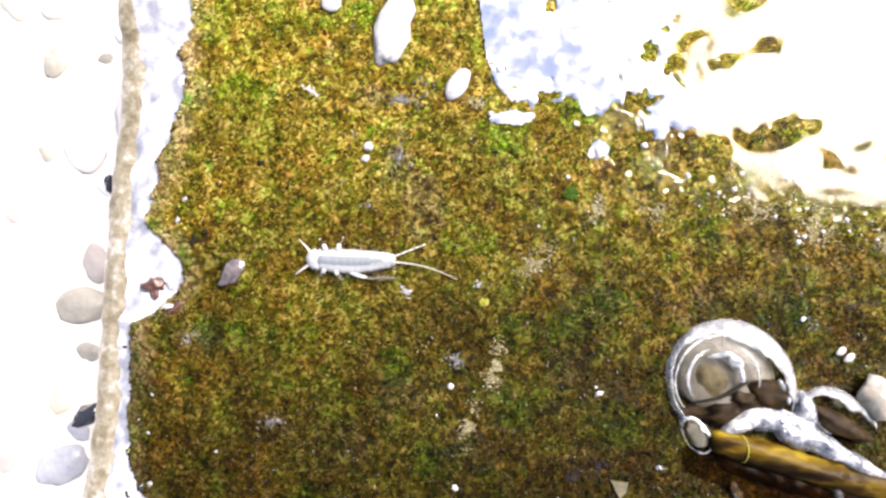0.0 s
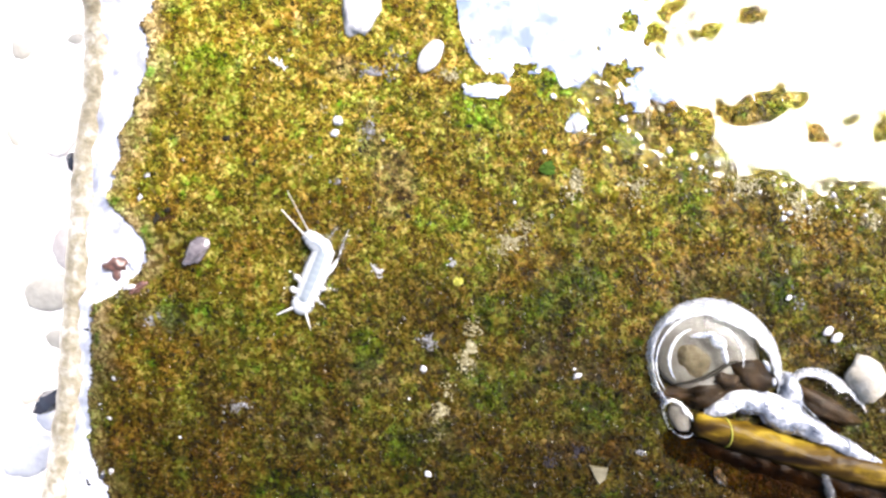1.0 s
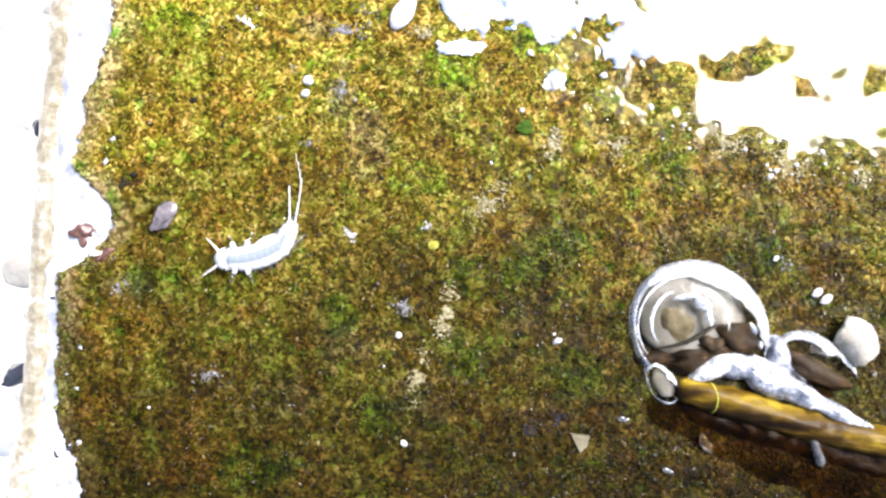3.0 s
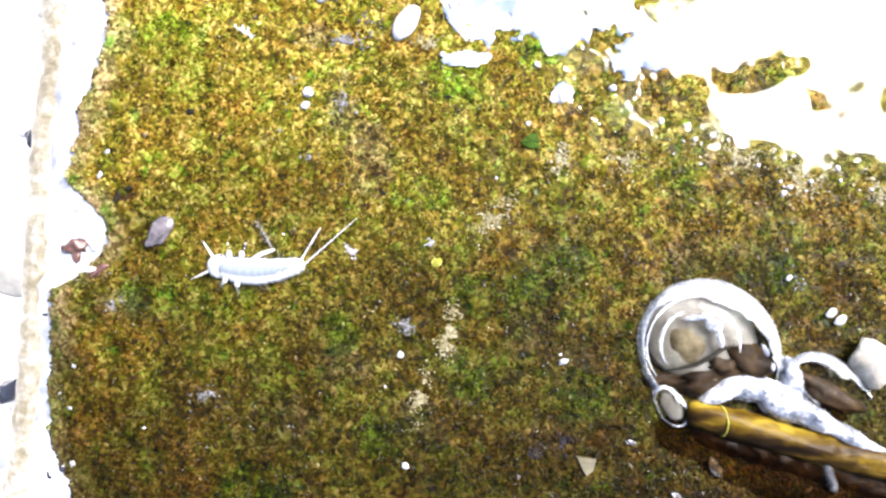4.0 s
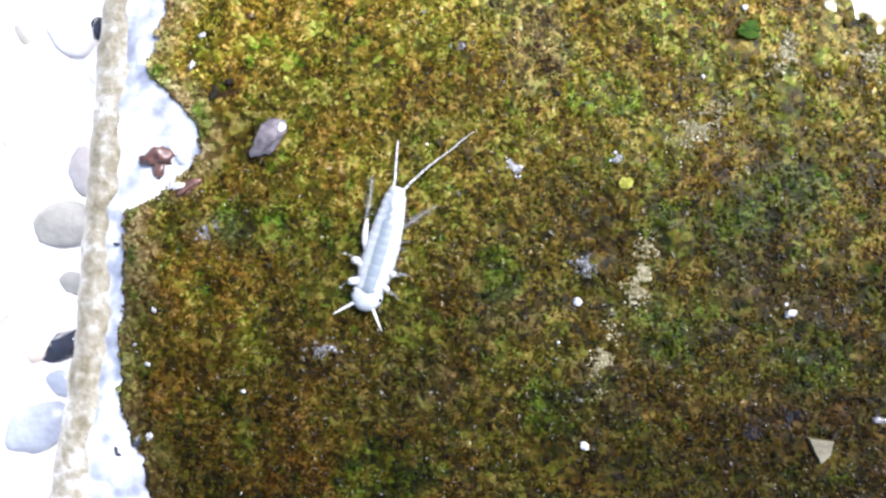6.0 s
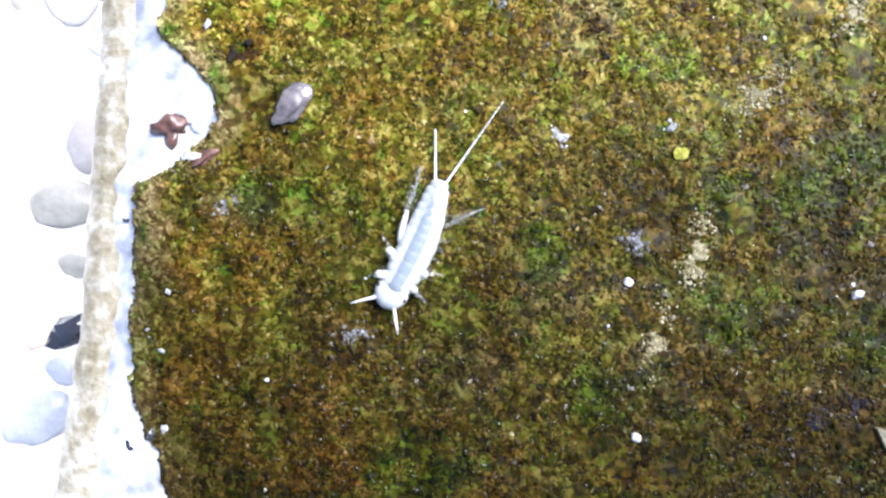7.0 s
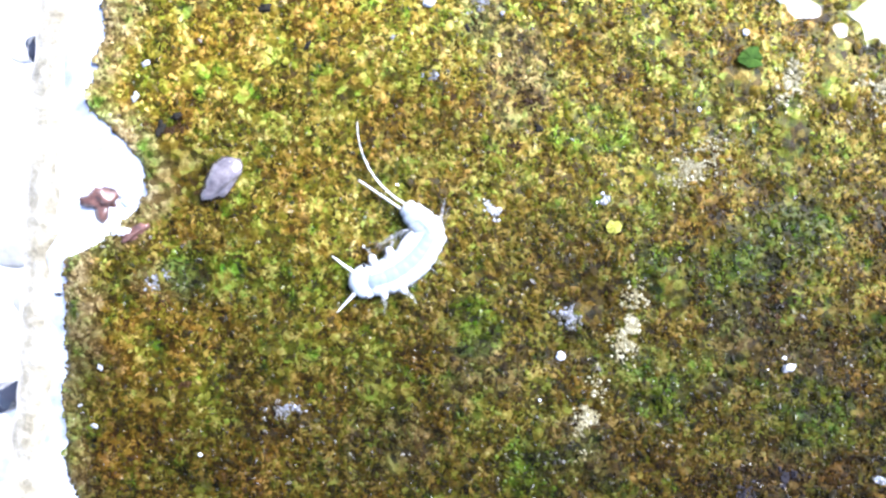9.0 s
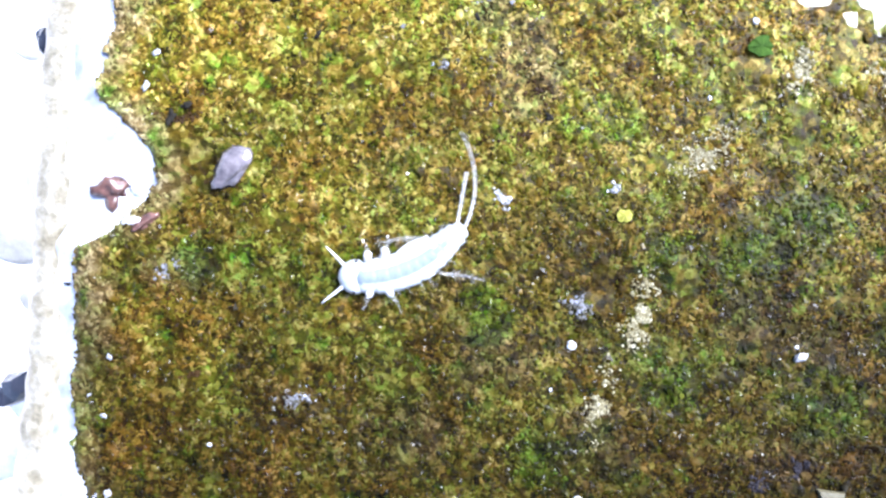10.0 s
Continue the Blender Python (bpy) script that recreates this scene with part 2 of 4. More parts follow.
    brown = k.ramp(n, (0.36, (0.004, 0.0018, 0.0004)), (0.50, (0.016, 0.0085, 0.0010)), (0.60, (0.042, 0.024, 0.0022)), (0.72, (0.110, 0.072, 0.012)))
    xyz = k.node("ShaderNodeSeparateXYZ", Vector=k.co).outputs
    across = k.math("ADD", k.math("MULTIPLY", k.math("ADD", xyz[1], k.math("MULTIPLY", xyz[0], 0.274)), 1000.0), k.math("MULTIPLY", k.math("SUBTRACT", k.noise(1.6, 4.0, 0.6), 0.5), 2.2))
    # the upper side is amber, the lower one dark brown
    side = k.ramp(k.math("ADD", k.math("MULTIPLY", across, 0.25), 2.6), (0.46, (1, 1, 1)), (0.66, (0, 0, 0)))
    k.put("Base Color", k.mix(side, amber, brown))
    k.bump(n, 0.2, 0.5)
    M["stem"] = k.m

    def plain(key, name, lo, hi, mm, rough, coat=0.5):
        q = Mat(name, rough, Coat_Weight=coat, Coat_Roughness=0.08, Specular_IOR_Level=0.5 if coat else 0.08)
        q.put("Base Color", q.ramp(q.noise(mm, 5.0, 0.6), (0.3, tuple(0.68 * v for v in lo)), (0.7, tuple(0.68 * v for v in hi))))
        q.bump(q.noise(mm * 0.5, 4.0), mm * 0.12, 0.6)
        M[key] = q.m

    plain("mauve", "mauve_shell", (0.055, 0.046, 0.05), (0.19, 0.165, 0.17), 0.9, 0.15, 1.0)
    plain("white", "white_grain", (0.34, 0.34, 0.35), (0.56, 0.56, 0.56), 0.5, 0.25)
    plain("plum", "dark_plum_growth", (0.005, 0.0045, 0.006), (0.026, 0.023, 0.028), 0.6, 0.7, 0.0)
    plain("lime", "grey_lime", (0.16, 0.16, 0.165), (0.36, 0.36, 0.365), 0.5, 0.4, 0.2)
    plain("glint", "pale_glint", (0.14, 0.12, 0.07), (0.50, 0.48, 0.42), 1.5, 0.2)
    plain("cream", "cream_pebble", (0.16, 0.14, 0.095), (0.50, 0.475, 0.42), 2.2, 0.2)
    plain("yellow", "yellow_flake", (0.15, 0.15, 0.015), (0.30, 0.29, 0.06), 0.4, 0.8, 0.0)
    plain("leaf", "green_flake", (0.012, 0.032, 0.002), (0.036, 0.078, 0.006), 0.6, 0.8, 0.0)
    plain("dark", "dark_chip", (0.008, 0.008, 0.011), (0.035, 0.037, 0.05), 1.2, 0.25)
    plain("gut", "dark_brown_tissue", (0.006, 0.003, 0.001), (0.045, 0.022, 0.004), 1.2, 0.6, 0.0)
    plain("tissue", "brown_tissue", (0.003, 0.0015, 0.0004), (0.026, 0.0135, 0.003), 1.2, 0.6, 0.0)
    plain("underside", "dark_stem_underside", (0.0015, 0.0006, 0.0002), (0.024, 0.0105, 0.0012), 1.2, 0.5, 0.0)
    plain("black", "black_speck", (0.006, 0.005, 0.004), (0.02, 0.018, 0.012), 0.4, 0.8, 0.0)
    plain("red", "red_brown_stone", (0.030, 0.012, 0.008), (0.16, 0.075, 0.055), 0.5, 0.4, 0.15)
    for key, name, lo, mid, hi in (("crust", "pale_mineral_crust", (0.088, 0.074, 0.032), (0.150, 0.134, 0.078), (0.24, 0.224, 0.150)), ("bluegrey", "blue_grey_crust", (0.045, 0.042, 0.03), (0.075, 0.075, 0.08), (0.14, 0.145, 0.17))):
        q = Mat(name, 0.6, Specular_IOR_Level=0.1, Coat_Weight=0.15, Coat_Roughness=0.15)
        q.put("Base Color", q.ramp(q.t.nodes.new("ShaderNodeNewGeometry").outputs["Random Per Island"], (0.15, lo), (0.6, mid), (1.0, hi)))
        q.bump(q.noise(0.2, 4.0), 0.08, 0.6)
        M[key] = q.m
    plain("crustflat", "cream_chip", (0.06, 0.05, 0.02), (0.14, 0.125, 0.07), 1.2, 0.5, 0.1)
    plain("orange", "orange_pebble", (0.360, 0.160, 0.048), (0.560, 0.304, 0.112), 2.0, 0.5, 0.2)
    plain("olive", "olive_pebble", (0.348, 0.329, 0.281), (0.541, 0.523, 0.464), 3.0, 0.5, 0.1)
    plain("rosy", "rosy_pebble", (0.473, 0.419, 0.391), (0.637, 0.601, 0.573), 3.0, 0.5, 0.1)
    plain("slate", "slate_pebble", (0.378, 0.406, 0.472), (0.567, 0.595, 0.661), 3.0, 0.4, 0.2)
    return M


MAT = make_materials()


# ---- tools ----
def vnoise(x, y, seed=0):
    """Smooth lattice noise, -1 to 1, on arrays."""
    xi, yi = np.floor(x).astype(np.int64), np.floor(y).astype(np.int64)
    fx, fy = x - xi, y - yi
    fx, fy = fx * fx * (3 - 2 * fx), fy * fy * (3 - 2 * fy)

    def h(a, b):
        n = (a * 374761393 + b * 668265263 + seed * 974711) & 0x7FFFFFFF
        n = ((n ^ (n >> 13)) * 1274126177) & 0x7FFFFFFF
        return ((n ^ (n >> 16)) & 0xFFFF) / 32767.5 - 1

    return (h(xi, yi) * (1 - fx) + h(xi + 1, yi) * fx) * (1 - fy) + (h(xi, yi + 1) * (1 - fx) + h(xi + 1, yi + 1) * fx) * fy


def fbm(x, y, size, octaves=3, seed=0):
    s, a, f = 0, 1.0, 1.0 / size
    for o in range(octaves):
        s, a, f = s + a * vnoise(x * f, y * f, seed + o * 17), a * 0.5, f * 2.03
    return s / 1.75


def raw_mesh(name, verts, faces, mat, smooth=True):
    """A mesh from arrays in millimetres; faces: an (n, 3) or (n, 4) array."""
    me = bpy.data.meshes.new(name)
    v, f = np.asarray(verts, np.float32) * MM, np.asarray(faces, np.int32)
    n, k = f.shape
    me.vertices.add(len(v))
    me.vertices.foreach_set("co", v.ravel())
    me.loops.add(n * k)
    me.loops.foreach_set("vertex_index", f.ravel())
    me.polygons.add(n)
    me.polygons.foreach_set("loop_start", np.arange(n, dtype=np.int32) * k)
    me.polygons.foreach_set("use_smooth", np.full(n, smooth))
    me.update(calc_edges=True)
    me.validate()
    me.materials.append(mat)
    return me


def grid_faces(ny, nx):
    i = np.arange(ny - 1)[:, None] * nx + np.arange(nx - 1)[None]
    return np.stack([i, i + 1, i + nx + 1, i + nx], -1).reshape(-1, 4)


def part(name, me, parent=None, label="", m=None):
    ob = new(name, me)
    ob.parent = parent
    if m is not None:
        ob.matrix_basis = m
    return tagged(ob, label)


def bm_mesh(name, bm, mat, smooth=True):
    """Turns a bmesh in millimetres into a mesh in metres."""
    me = bpy.data.meshes.new(name)
    bmesh.ops.recalc_face_normals(bm, faces=bm.faces)
    for v in bm.verts:
        v.co *= MM
    for f in bm.faces:
        f.smooth = smooth
    bm.to_mesh(me)
    bm.free()
    me.materials.append(mat)
    return me


def at(x, y, z=0.0, rz=0.0, rx=0.0, ry=0.0):
    return pose(x * MM, y * MM, z * MM, rx, ry, rz)


def lump(name, size, mat, rough=0.12, flat=0.0, seed=0, sub=3, facets=False):
    """A stone or grain of that size in millimetres, uneven, resting on its flattened base at z 0."""
    bm = bmesh.new()
    bmesh.ops.create_icosphere(bm, subdivisions=sub, radius=1.0)
    for v in bm.verts:
        d = 1 + rough * (noise.noise(v.co * 1.3 + Vector((seed * 7.1, 0, 0))) + 0.5 * noise.noise(v.co * 3.1 + Vector((0, seed * 3.7, 0))))
        c = v.co * d
        v.co = Vector((c.x * size[0], c.y * size[1], (max(c.z, -0.6 + flat) + 0.6 - flat) * size[2] / 1.6))
    return bm_mesh(name, bm, mat, not facets)


def tube(points, radii, sides=10, caps=True):
    """A bmesh round a line of points."""
    bm = bmesh.new()
    rings = []
    pts = [Vector(p) for p in points]
    for i, (p, r) in enumerate(zip(pts, radii)):
        d = (pts[min(i + 1, len(pts) - 1)] - pts[max(i - 1, 0)]).normalized()
        up = Vector((0, 0, 1)) if abs(d.z) < 0.9 else Vector((1, 0, 0))
        a = d.cross(up).normalized()
        b = a.cross(d)
        rings.append([bm.verts.new(p + r * (math.cos(q) * a + math.sin(q) * b)) for q in (2 * math.pi * s / sides for s in range(sides))])
    for r0, r1 in zip(rings, rings[1:]):
        for s in range(sides):
            bm.faces.new((r0[s], r0[(s + 1) % sides], r1[(s + 1) % sides], r1[s]))
    if caps:
        bm.faces.new(rings[0])
        bm.faces.new(rings[-1])
    return bm


# ---- the stone: outlines in millimetres ----
EDGE_Y = [-60, -24, -20.5, -18.7, -16.0, -13.4, -10.7, -8.5, -5.3, -4.0, -3.2, -2.1, -1.0, 0.0, 1.7, 3.3, 4.3, 5.4, 7.0, 8.6, 10.8, 12.4, 13.5, 16.2, 16.7, 18.8, 21.0, 22.1, 23.7, 27.0, 60]
EDGE_X = [-27, -27.8, -28.2, -29.4, -30.2, -30.3, -30.0, -30.3, -30.1, -29.8, -28.3, -26.8, -25.5, -25.2, -25.5, -26.6, -28.0, -28.8, -28.8, -28.4, -27.7, -27.3, -26.4, -26.2, -25.8, -25.2, -25.2, -26.2, -24.8, -24.9, -24]
RIM_Y = [-60, -22, -11, -3, 3, 8, 14, 21, 28, 60]
RIM_X = [-39, -35.6, -34.2, -33.7, -33.4, -33.2, -32.7, -32.2, -32.9, -31]


def edge_x(y):
    return np.interp(y, EDGE_Y, EDGE_X) - 0.15 + 0.55 * fbm(y, y * 0 + 3.3, 1.4, 4, 5) + 0.40 * fbm(y, y * 0 + 7.3, 0.7, 2, 6)


def rim_x(y):
    return np.interp(y, RIM_Y, RIM_X) + 0.40 * fbm(y, y * 0 + 8.1, 2.6, 3, 9) + 0.35 * fbm(y, y * 0 + 2.1, 9.0, 2, 13)


def mat_height(x, y):
    """The upper side of the coat of algae."""
    h = 0.28 * fbm(x, y, 7.0, 2, 1) + 0.16 * fbm(x, y, 1.6, 2, 2) + 0.08 * fbm(x, y, 0.6, 2, 3)
    s = np.clip((x - edge_x(y)) / 0.7, 0, 1)
    return 0.05 + h - 0.75 * (1 - s) ** 2


# patches of one kind of growth: x, y, half lengths
MOSS = [(-19.5, 18.0, 3.2, 2.2), (-8.0, 25.3, 2.6, 1.6), (14.5, 20.8, 2.2, 2.2), (6.0, 13.8, 4.4, 2.2), (11.5, 16.4, 3.2, 2.0), (16.2, -2.8, 3.6, 2.6), (9.2, -4.8, 4.6, 2.2), (16.2, -13.8, 3.0, 2.6), (7.2, -12.8, 2.6, 1.8), (31.5, -3.2, 3.2, 2.0), (-22.0, -5.0, 2.2, 2.0), (-14.0, -5.4, 3.4, 1.8), (24.5, 5.0, 2.4, 2.0), (-12.0, -21.0, 4.0, 2.2), (2.0, 4.0, 3.0, 1.6), (-15.5, 24.5, 2.0, 1.6), (-5.0, -8.0, 2.4, 2.0), (-1.0, -17.0, 2.6, 2.4)]
RUST = [(-27.0, 8.0, 2.0, 5.5), (-26.5, 14.0, 1.6, 5.0), (-17.0, 20.5, 2.4, 1.5), (0.8, 16.2, 2.6, 1.8), (-25.0, -9.0, 4.4, 3.2), (-9.0, 7.0, 3.0, 2.2), (21.5, 1.0, 3.4, 3.2), (28.0, 2.2, 4.0, 3.0), (37.0, 2.0, 4.6, 3.0), (38.5, -5.5, 4.0, 2.6), (20.0, -18.0, 5.0, 3.0), (24.0, -7.0, 5.0, 4.6), (9.0, 9.5, 3.0, 2.0), (-20.0, -20.5, 5.0, 3.2), (33.0, -22.0, 8.0, 3.2), (-27.5, -17.0, 2.6, 4.6)]
MAUVE = [(-4.6, 12.4, 1.6, 3.0), (-2.2, 7.0, 2.2, 3.6), (-9.5, -15.5, 3.2, 2.6), (-23.5, -5.5, 2.4, 1.4), (2.0, -15.8, 3.0, 2.4), (11.4, -8.0, 2.4, 2.0), (-4.5, -11.0, 2.6, 2.0), (15.5, -9.6, 1.8, 1.6), (14.0, -16.5, 2.6, 2.2), (-17.0, -13.8, 2.6, 1.6), (20.0, 11.5, 1.8, 1.6), (-7.5, 17.8, 2.2, 1.2), (25.0, -1.5, 2.0, 1.8)]


def growth(x, y):
    """How mossy, rusty, mauve and thin the coat is at each place, 0 to 1."""
    rough = 0.9 * fbm(x, y, 2.2, 3, 141) + 0.8 * fbm(x, y, 0.7, 2, 147)
    out = []
    for patches, top in ((MOSS, 0.80), (RUST, 0.40), (MAUVE, 0.36)):
        w = np.zeros(np.shape(x))
        for cx, cy, a, b in patches:
            w = np.maximum(w, 1.1 - ((x - cx) / a) ** 2 - ((y - cy) / b) ** 2)
        out.append(top * np.clip(np.where(w > 0, 0.9 * np.sqrt(w) + rough - 0.15, 0), 0, 1))
    thin = np.clip(0.95 - (x - edge_x(y)) / 3.0 + 0.6 * rough, 0, 0.85)
    return np.stack(out + [thin], -1)


def put_growth(me, x, y):
    layer = me.color_attributes.new("growth", "FLOAT_COLOR", "POINT")
    layer.data.foreach_set("color", growth(x, y).astype(np.float32).ravel())
    return me


X1, Y0, Y1 = 64.0, -52.0, 46.0


def build_stone():
    stone = tagged(new("flat_stone"), "flat wet river stone coated in ochre and olive algae", "stone")
    # coat of algae
    y = np.arange(Y0, Y1, 0.26)
    u = np.linspace(0, 1, 372)
    yy = np.repeat(y[:, None], len(u), 1)
    xx = edge_x(y)[:, None] + (X1 - edge_x(y))[:, None] * u[None]
    xx = xx + 0.10 * fbm(xx, yy, 0.7, 1, 31)
    z = mat_height(xx, yy)
    me = raw_mesh("algae_mat", np.stack([xx, yy, z], -1).reshape(-1, 3), grid_faces(len(y), len(u)), MAT["algae"])
    put_growth(me, xx.ravel(), yy.ravel())
    part("algae_mat", me, stone, "grainy ochre and olive mat of algae")
    # bare ledge outside the coat, then the rounded flank
    y = np.arange(Y0, Y1, 0.35)
    w = np.linspace(0, 1, 26)
    band = np.interp(y, [-30, -10, 25], [3.4, 2.5, 2.3])
    xi, xo = edge_x(y) + 3.0, np.minimum(rim_x(y) + band + 0.7 * fbm(y, y * 0, 2.5, 3, 57), edge_x(y) - 0.3)
    band = xo - rim_x(y)
    xx = xi[:, None] + (xo - xi)[:, None] * w[None]
    yy = np.repeat(y[:, None], len(w), 1)
    z = -0.42 - 0.9 * w[None] ** 3 + 0.10 * fbm(xx, yy, 2.2, 3, 41)
    me = raw_mesh("bare_ledge", np.stack([xx, yy, z], -1).reshape(-1, 3), grid_faces(len(y), len(w))[:, ::-1], MAT["ledge"])
    part("bare_ledge", me, stone, "bare pale stone rim under a film of water, sky reflection painted in")
    a = np.linspace(0, 1, 22)
    px = np.concatenate([1 - np.sin(a[:8] / a[7] * math.pi / 2), np.zeros(14)])[None] * band[:, None] + np.concatenate([np.zeros(8), 0.9 * np.linspace(0, 1, 14) ** 1.5])[None]
    pz = np.concatenate([-1.32 - 1.3 * (1 - np.cos(a[:8] / a[7] * math.pi / 2)), -2.62 - 21.8 * np.linspace(0.03, 1, 14)])
    yy = np.repeat(y[:, None], 22, 1)
    xx = rim_x(y)[:, None] + px + 0.22 * fbm(yy * 1.0, pz[None] + yy * 0, 3.5, 4, 51) * np.clip(a * 6, 0, 1)[None]
    zz = pz[None] + 0.10 * fbm(xx, yy, 2.2, 3, 41) * (1 - np.clip(a * 6, 0, 1))[None]
    me = raw_mesh("flank", np.stack([xx, yy, zz], -1).reshape(-1, 3), grid_faces(len(y), 22)[:, ::-1], MAT["flank"])
    part("flank", me, stone, "tan rough side of the stone")
    # hidden bulk that carries the coat
    bm = bmesh.new()
    bmesh.ops.create_cube(bm, size=1.0)
    for v in bm.verts:
        v.co = Vector((20 + v.co.x * 88, -3 + v.co.y * 97.0, -12.9 + v.co.z * 23.0))
    bmesh.ops.bevel(bm, geom=bm.edges[:], offset=1.2, segments=2, affect="EDGES")
    part("core", bm_mesh("core", bm, MAT["flank"]), stone)
    return stone


# ---- grains of the coat ----
def fleck_field(n, seed, size, lift, dens=None):
    """Thousands of small bent plates lying at all angles on the coat."""
    r = np.random.default_rng(seed)
    y = r.uniform(-40, 36, n)
    x = edge_x(y) + 0.15 + r.uniform(0, 1, n) ** 1.0 * (56 - edge_x(y))
    keep = fbm(x, y, 2.4, 2, seed) > (-0.45 if dens is None else dens)
    x, y = x[keep], y[keep]
    n = len(x)
    s = size * r.lognormal(0, 0.35, n)
    k = 6
    ang = np.arange(k)[None] / k * 2 * math.pi + r.uniform(0, 6.28, (n, 1))
    rad = s[:, None] * r.uniform(0.55, 1.15, (n, k))
    st = r.uniform(0.25, 0.85, (n, 1))
    px, py = np.cos(ang) * rad, np.sin(ang) * rad * st
    turn = r.uniform(0, 6.28, (n, 1))
    px, py = px * np.cos(turn) - py * np.sin(turn), px * np.sin(turn) + py * np.cos(turn)
    tx, ty = r.normal(0, 0.24, (2, n, 1))
    pz = px * tx + py * ty
    base = mat_height(x, y) + lift * r.uniform(-0.2, 1.0, n)
    ring = np.stack([px + x[:, None], py + y[:, None], pz + base[:, None]], -1)
    top = np.stack([x, y, base + s * r.uniform(0.05, 0.28, n)], -1)[:, None]
    v = np.concatenate([top, ring], 1).reshape(-1, 3)
    o = np.arange(n)[:, None] * (k + 1)
    f = np.stack([np.broadcast_to(o, (n, k)), o + 1 + np.arange(k)[None], o + 1 + (np.arange(k)[None] + 1) % k], -1).reshape(-1, 3)
    return v, f


def build_flecks(stone):
    for name, n, seed, size, lift, dens, key, label in (
        ("loose_algae", 150000, 11, 0.165, 0.07, None, "flecks", "loose ochre, olive and brown algae grains"),
        ("curled_algae", 8000, 23, 0.25, 0.07, 0.1, "flecks", "larger curled algae plates"),
        # pale grains painted in for the sparkle of wet algae
        ("sand_dusting", 500, 37, 0.055, 0.14, -0.2, "glint", "tiny pale grains painted in as glints on the algae"),
    ):
        v, f = fleck_field(n, seed, size, lift, dens)
        me = raw_mesh(name, v, f, MAT[key], False)
        if key == "flecks":
            middle = np.repeat(v[::7], 7, 0)
            put_growth(me, middle[:, 0], middle[:, 1])
        tagged(part(name, me, stone, label), kind="stuff")


# ---- film of water on the far corner ----
FILM = [(-14, 60), (0, 36), (3.0, 28.0), (3.8, 21.5), (4.8, 18.8), (6.3, 17.1), (8.4, 17.2), (9.0, 18.2), (12.6, 17.6), (13.2, 16.4), (14.8, 16.0), (16.0, 16.8), (18.4, 16.2), (19.0, 14.2), (20.8, 13.6), (21.4, 15.0), (24.0, 14.7), (27.0, 15.2), (31.0, 15.4), (34.6, 14.6), (35.2, 10.7), (38.0, 9.4), (42.0, 8.4), (50.0, 5.0), (66.0, 2.0)]
POOLS = [(30.4, 10.6, 3.2, 1.9, -8), (32.8, 9.0, 1.1, 1.7, 25), (6.2, 15.6, 1.3, 0.55, 4), (14.5, 12.3, 0.8, 0.65, 20), (46.0, 4.5, 2.6, 1.2, 15), (41.0, 7.4, 1.2, 0.6, -10)]
ISLANDS = [(9.9, 26.1, 1.3, 0.9), (21.0, 24.2, 1.7, 0.9), (23.4, 23.1, 1.8, 1.1), (19.9, 22.1, 1.1, 0.7), (22.0, 20.9, 1.5, 0.9), (29.0, 26.6, 3.4, 1.3), (27.4, 21.2, 2.2, 0.5), (31.5, 22.5, 1.5, 1.1), (36.3, 24.2, 0.9, 0.6), (38.4, 23.1, 0.8, 0.6), (18.1, 17.0, 2.4, 1.1), (10.8, 19.3, 1.1, 0.5), (16.8, 19.3, 1.3, 0.6), (15.2, 14.6, 0.8, 0.5), (39.1, 12.5, 1.3, 0.5), (42.6, 11.8, 1.6, 2.2), (31.2, 13.8, 4.8, 1.7), (24.0, 11.6, 3.9, 2.9), (17.4, 13.0, 2.6, 2.2), (36.0, 11.2, 1.7, 1.1), (38.2, 10.2, 1.0, 0.6)]


SKIRT = [(-14, 60), (11.8, 40), (12.6, 19), (13.6, 14.5), (14.6, 12.0), (18.0, 10.8), (20.0, 10.2), (26.0, 9.4), (28.0, 8.0), (35.0, 7.0), (42.0, 6.8), (66.0, -2.0)]


def film_depth(x, y, wide=False):
    """How far inside the film a point lies, in millimetres; wide adds its thin skirt."""
    fx, fy = [p[0] for p in FILM], [p[1] for p in FILM]
    d = y - np.interp(x, fx, fy)
    d = d * 0.9 + 0.6 * fbm(x, y, 2.4, 3, 61) + 0.45 * fbm(x, y, 0.9, 2, 63)
    for cx, cy, a, b, q in POOLS:
        c, s = math.cos(radians(q)), math.sin(radians(q))
        u, v = ((x - cx) * c + (y - cy) * s) / a, (-(x - cx) * s + (y - cy) * c) / b
        d = np.maximum(d, (1 - np.sqrt(u * u + v * v)) * min(a, b) + 0.35 * fbm(x, y, 1.2, 3, 71))
    if wide:
        e = y - np.interp(x, [p[0] for p in SKIRT], [p[1] for p in SKIRT])
        e = np.minimum(e * 0.34, (x - 13.7) * 0.9) + 1.5 * fbm(x, y, 3.2, 3, 65) + 0.9 * fbm(x, y, 0.9, 3, 67)
        d = np.maximum(d, e)
    for cx, cy, a, b in ISLANDS:
        u, v = (0.97 * (x - cx) + 0.24 * (y - cy)) / a, (-0.24 * (x - cx) + 0.97 * (y - cy)) / b
        d = np.minimum(d, (np.sqrt(u * u + v * v) - 0.85) * min(a, b) + 0.95 * fbm(x, y, 1.6, 3, 81) + 0.60 * fbm(x, y, 0.5, 2, 83))
    return d


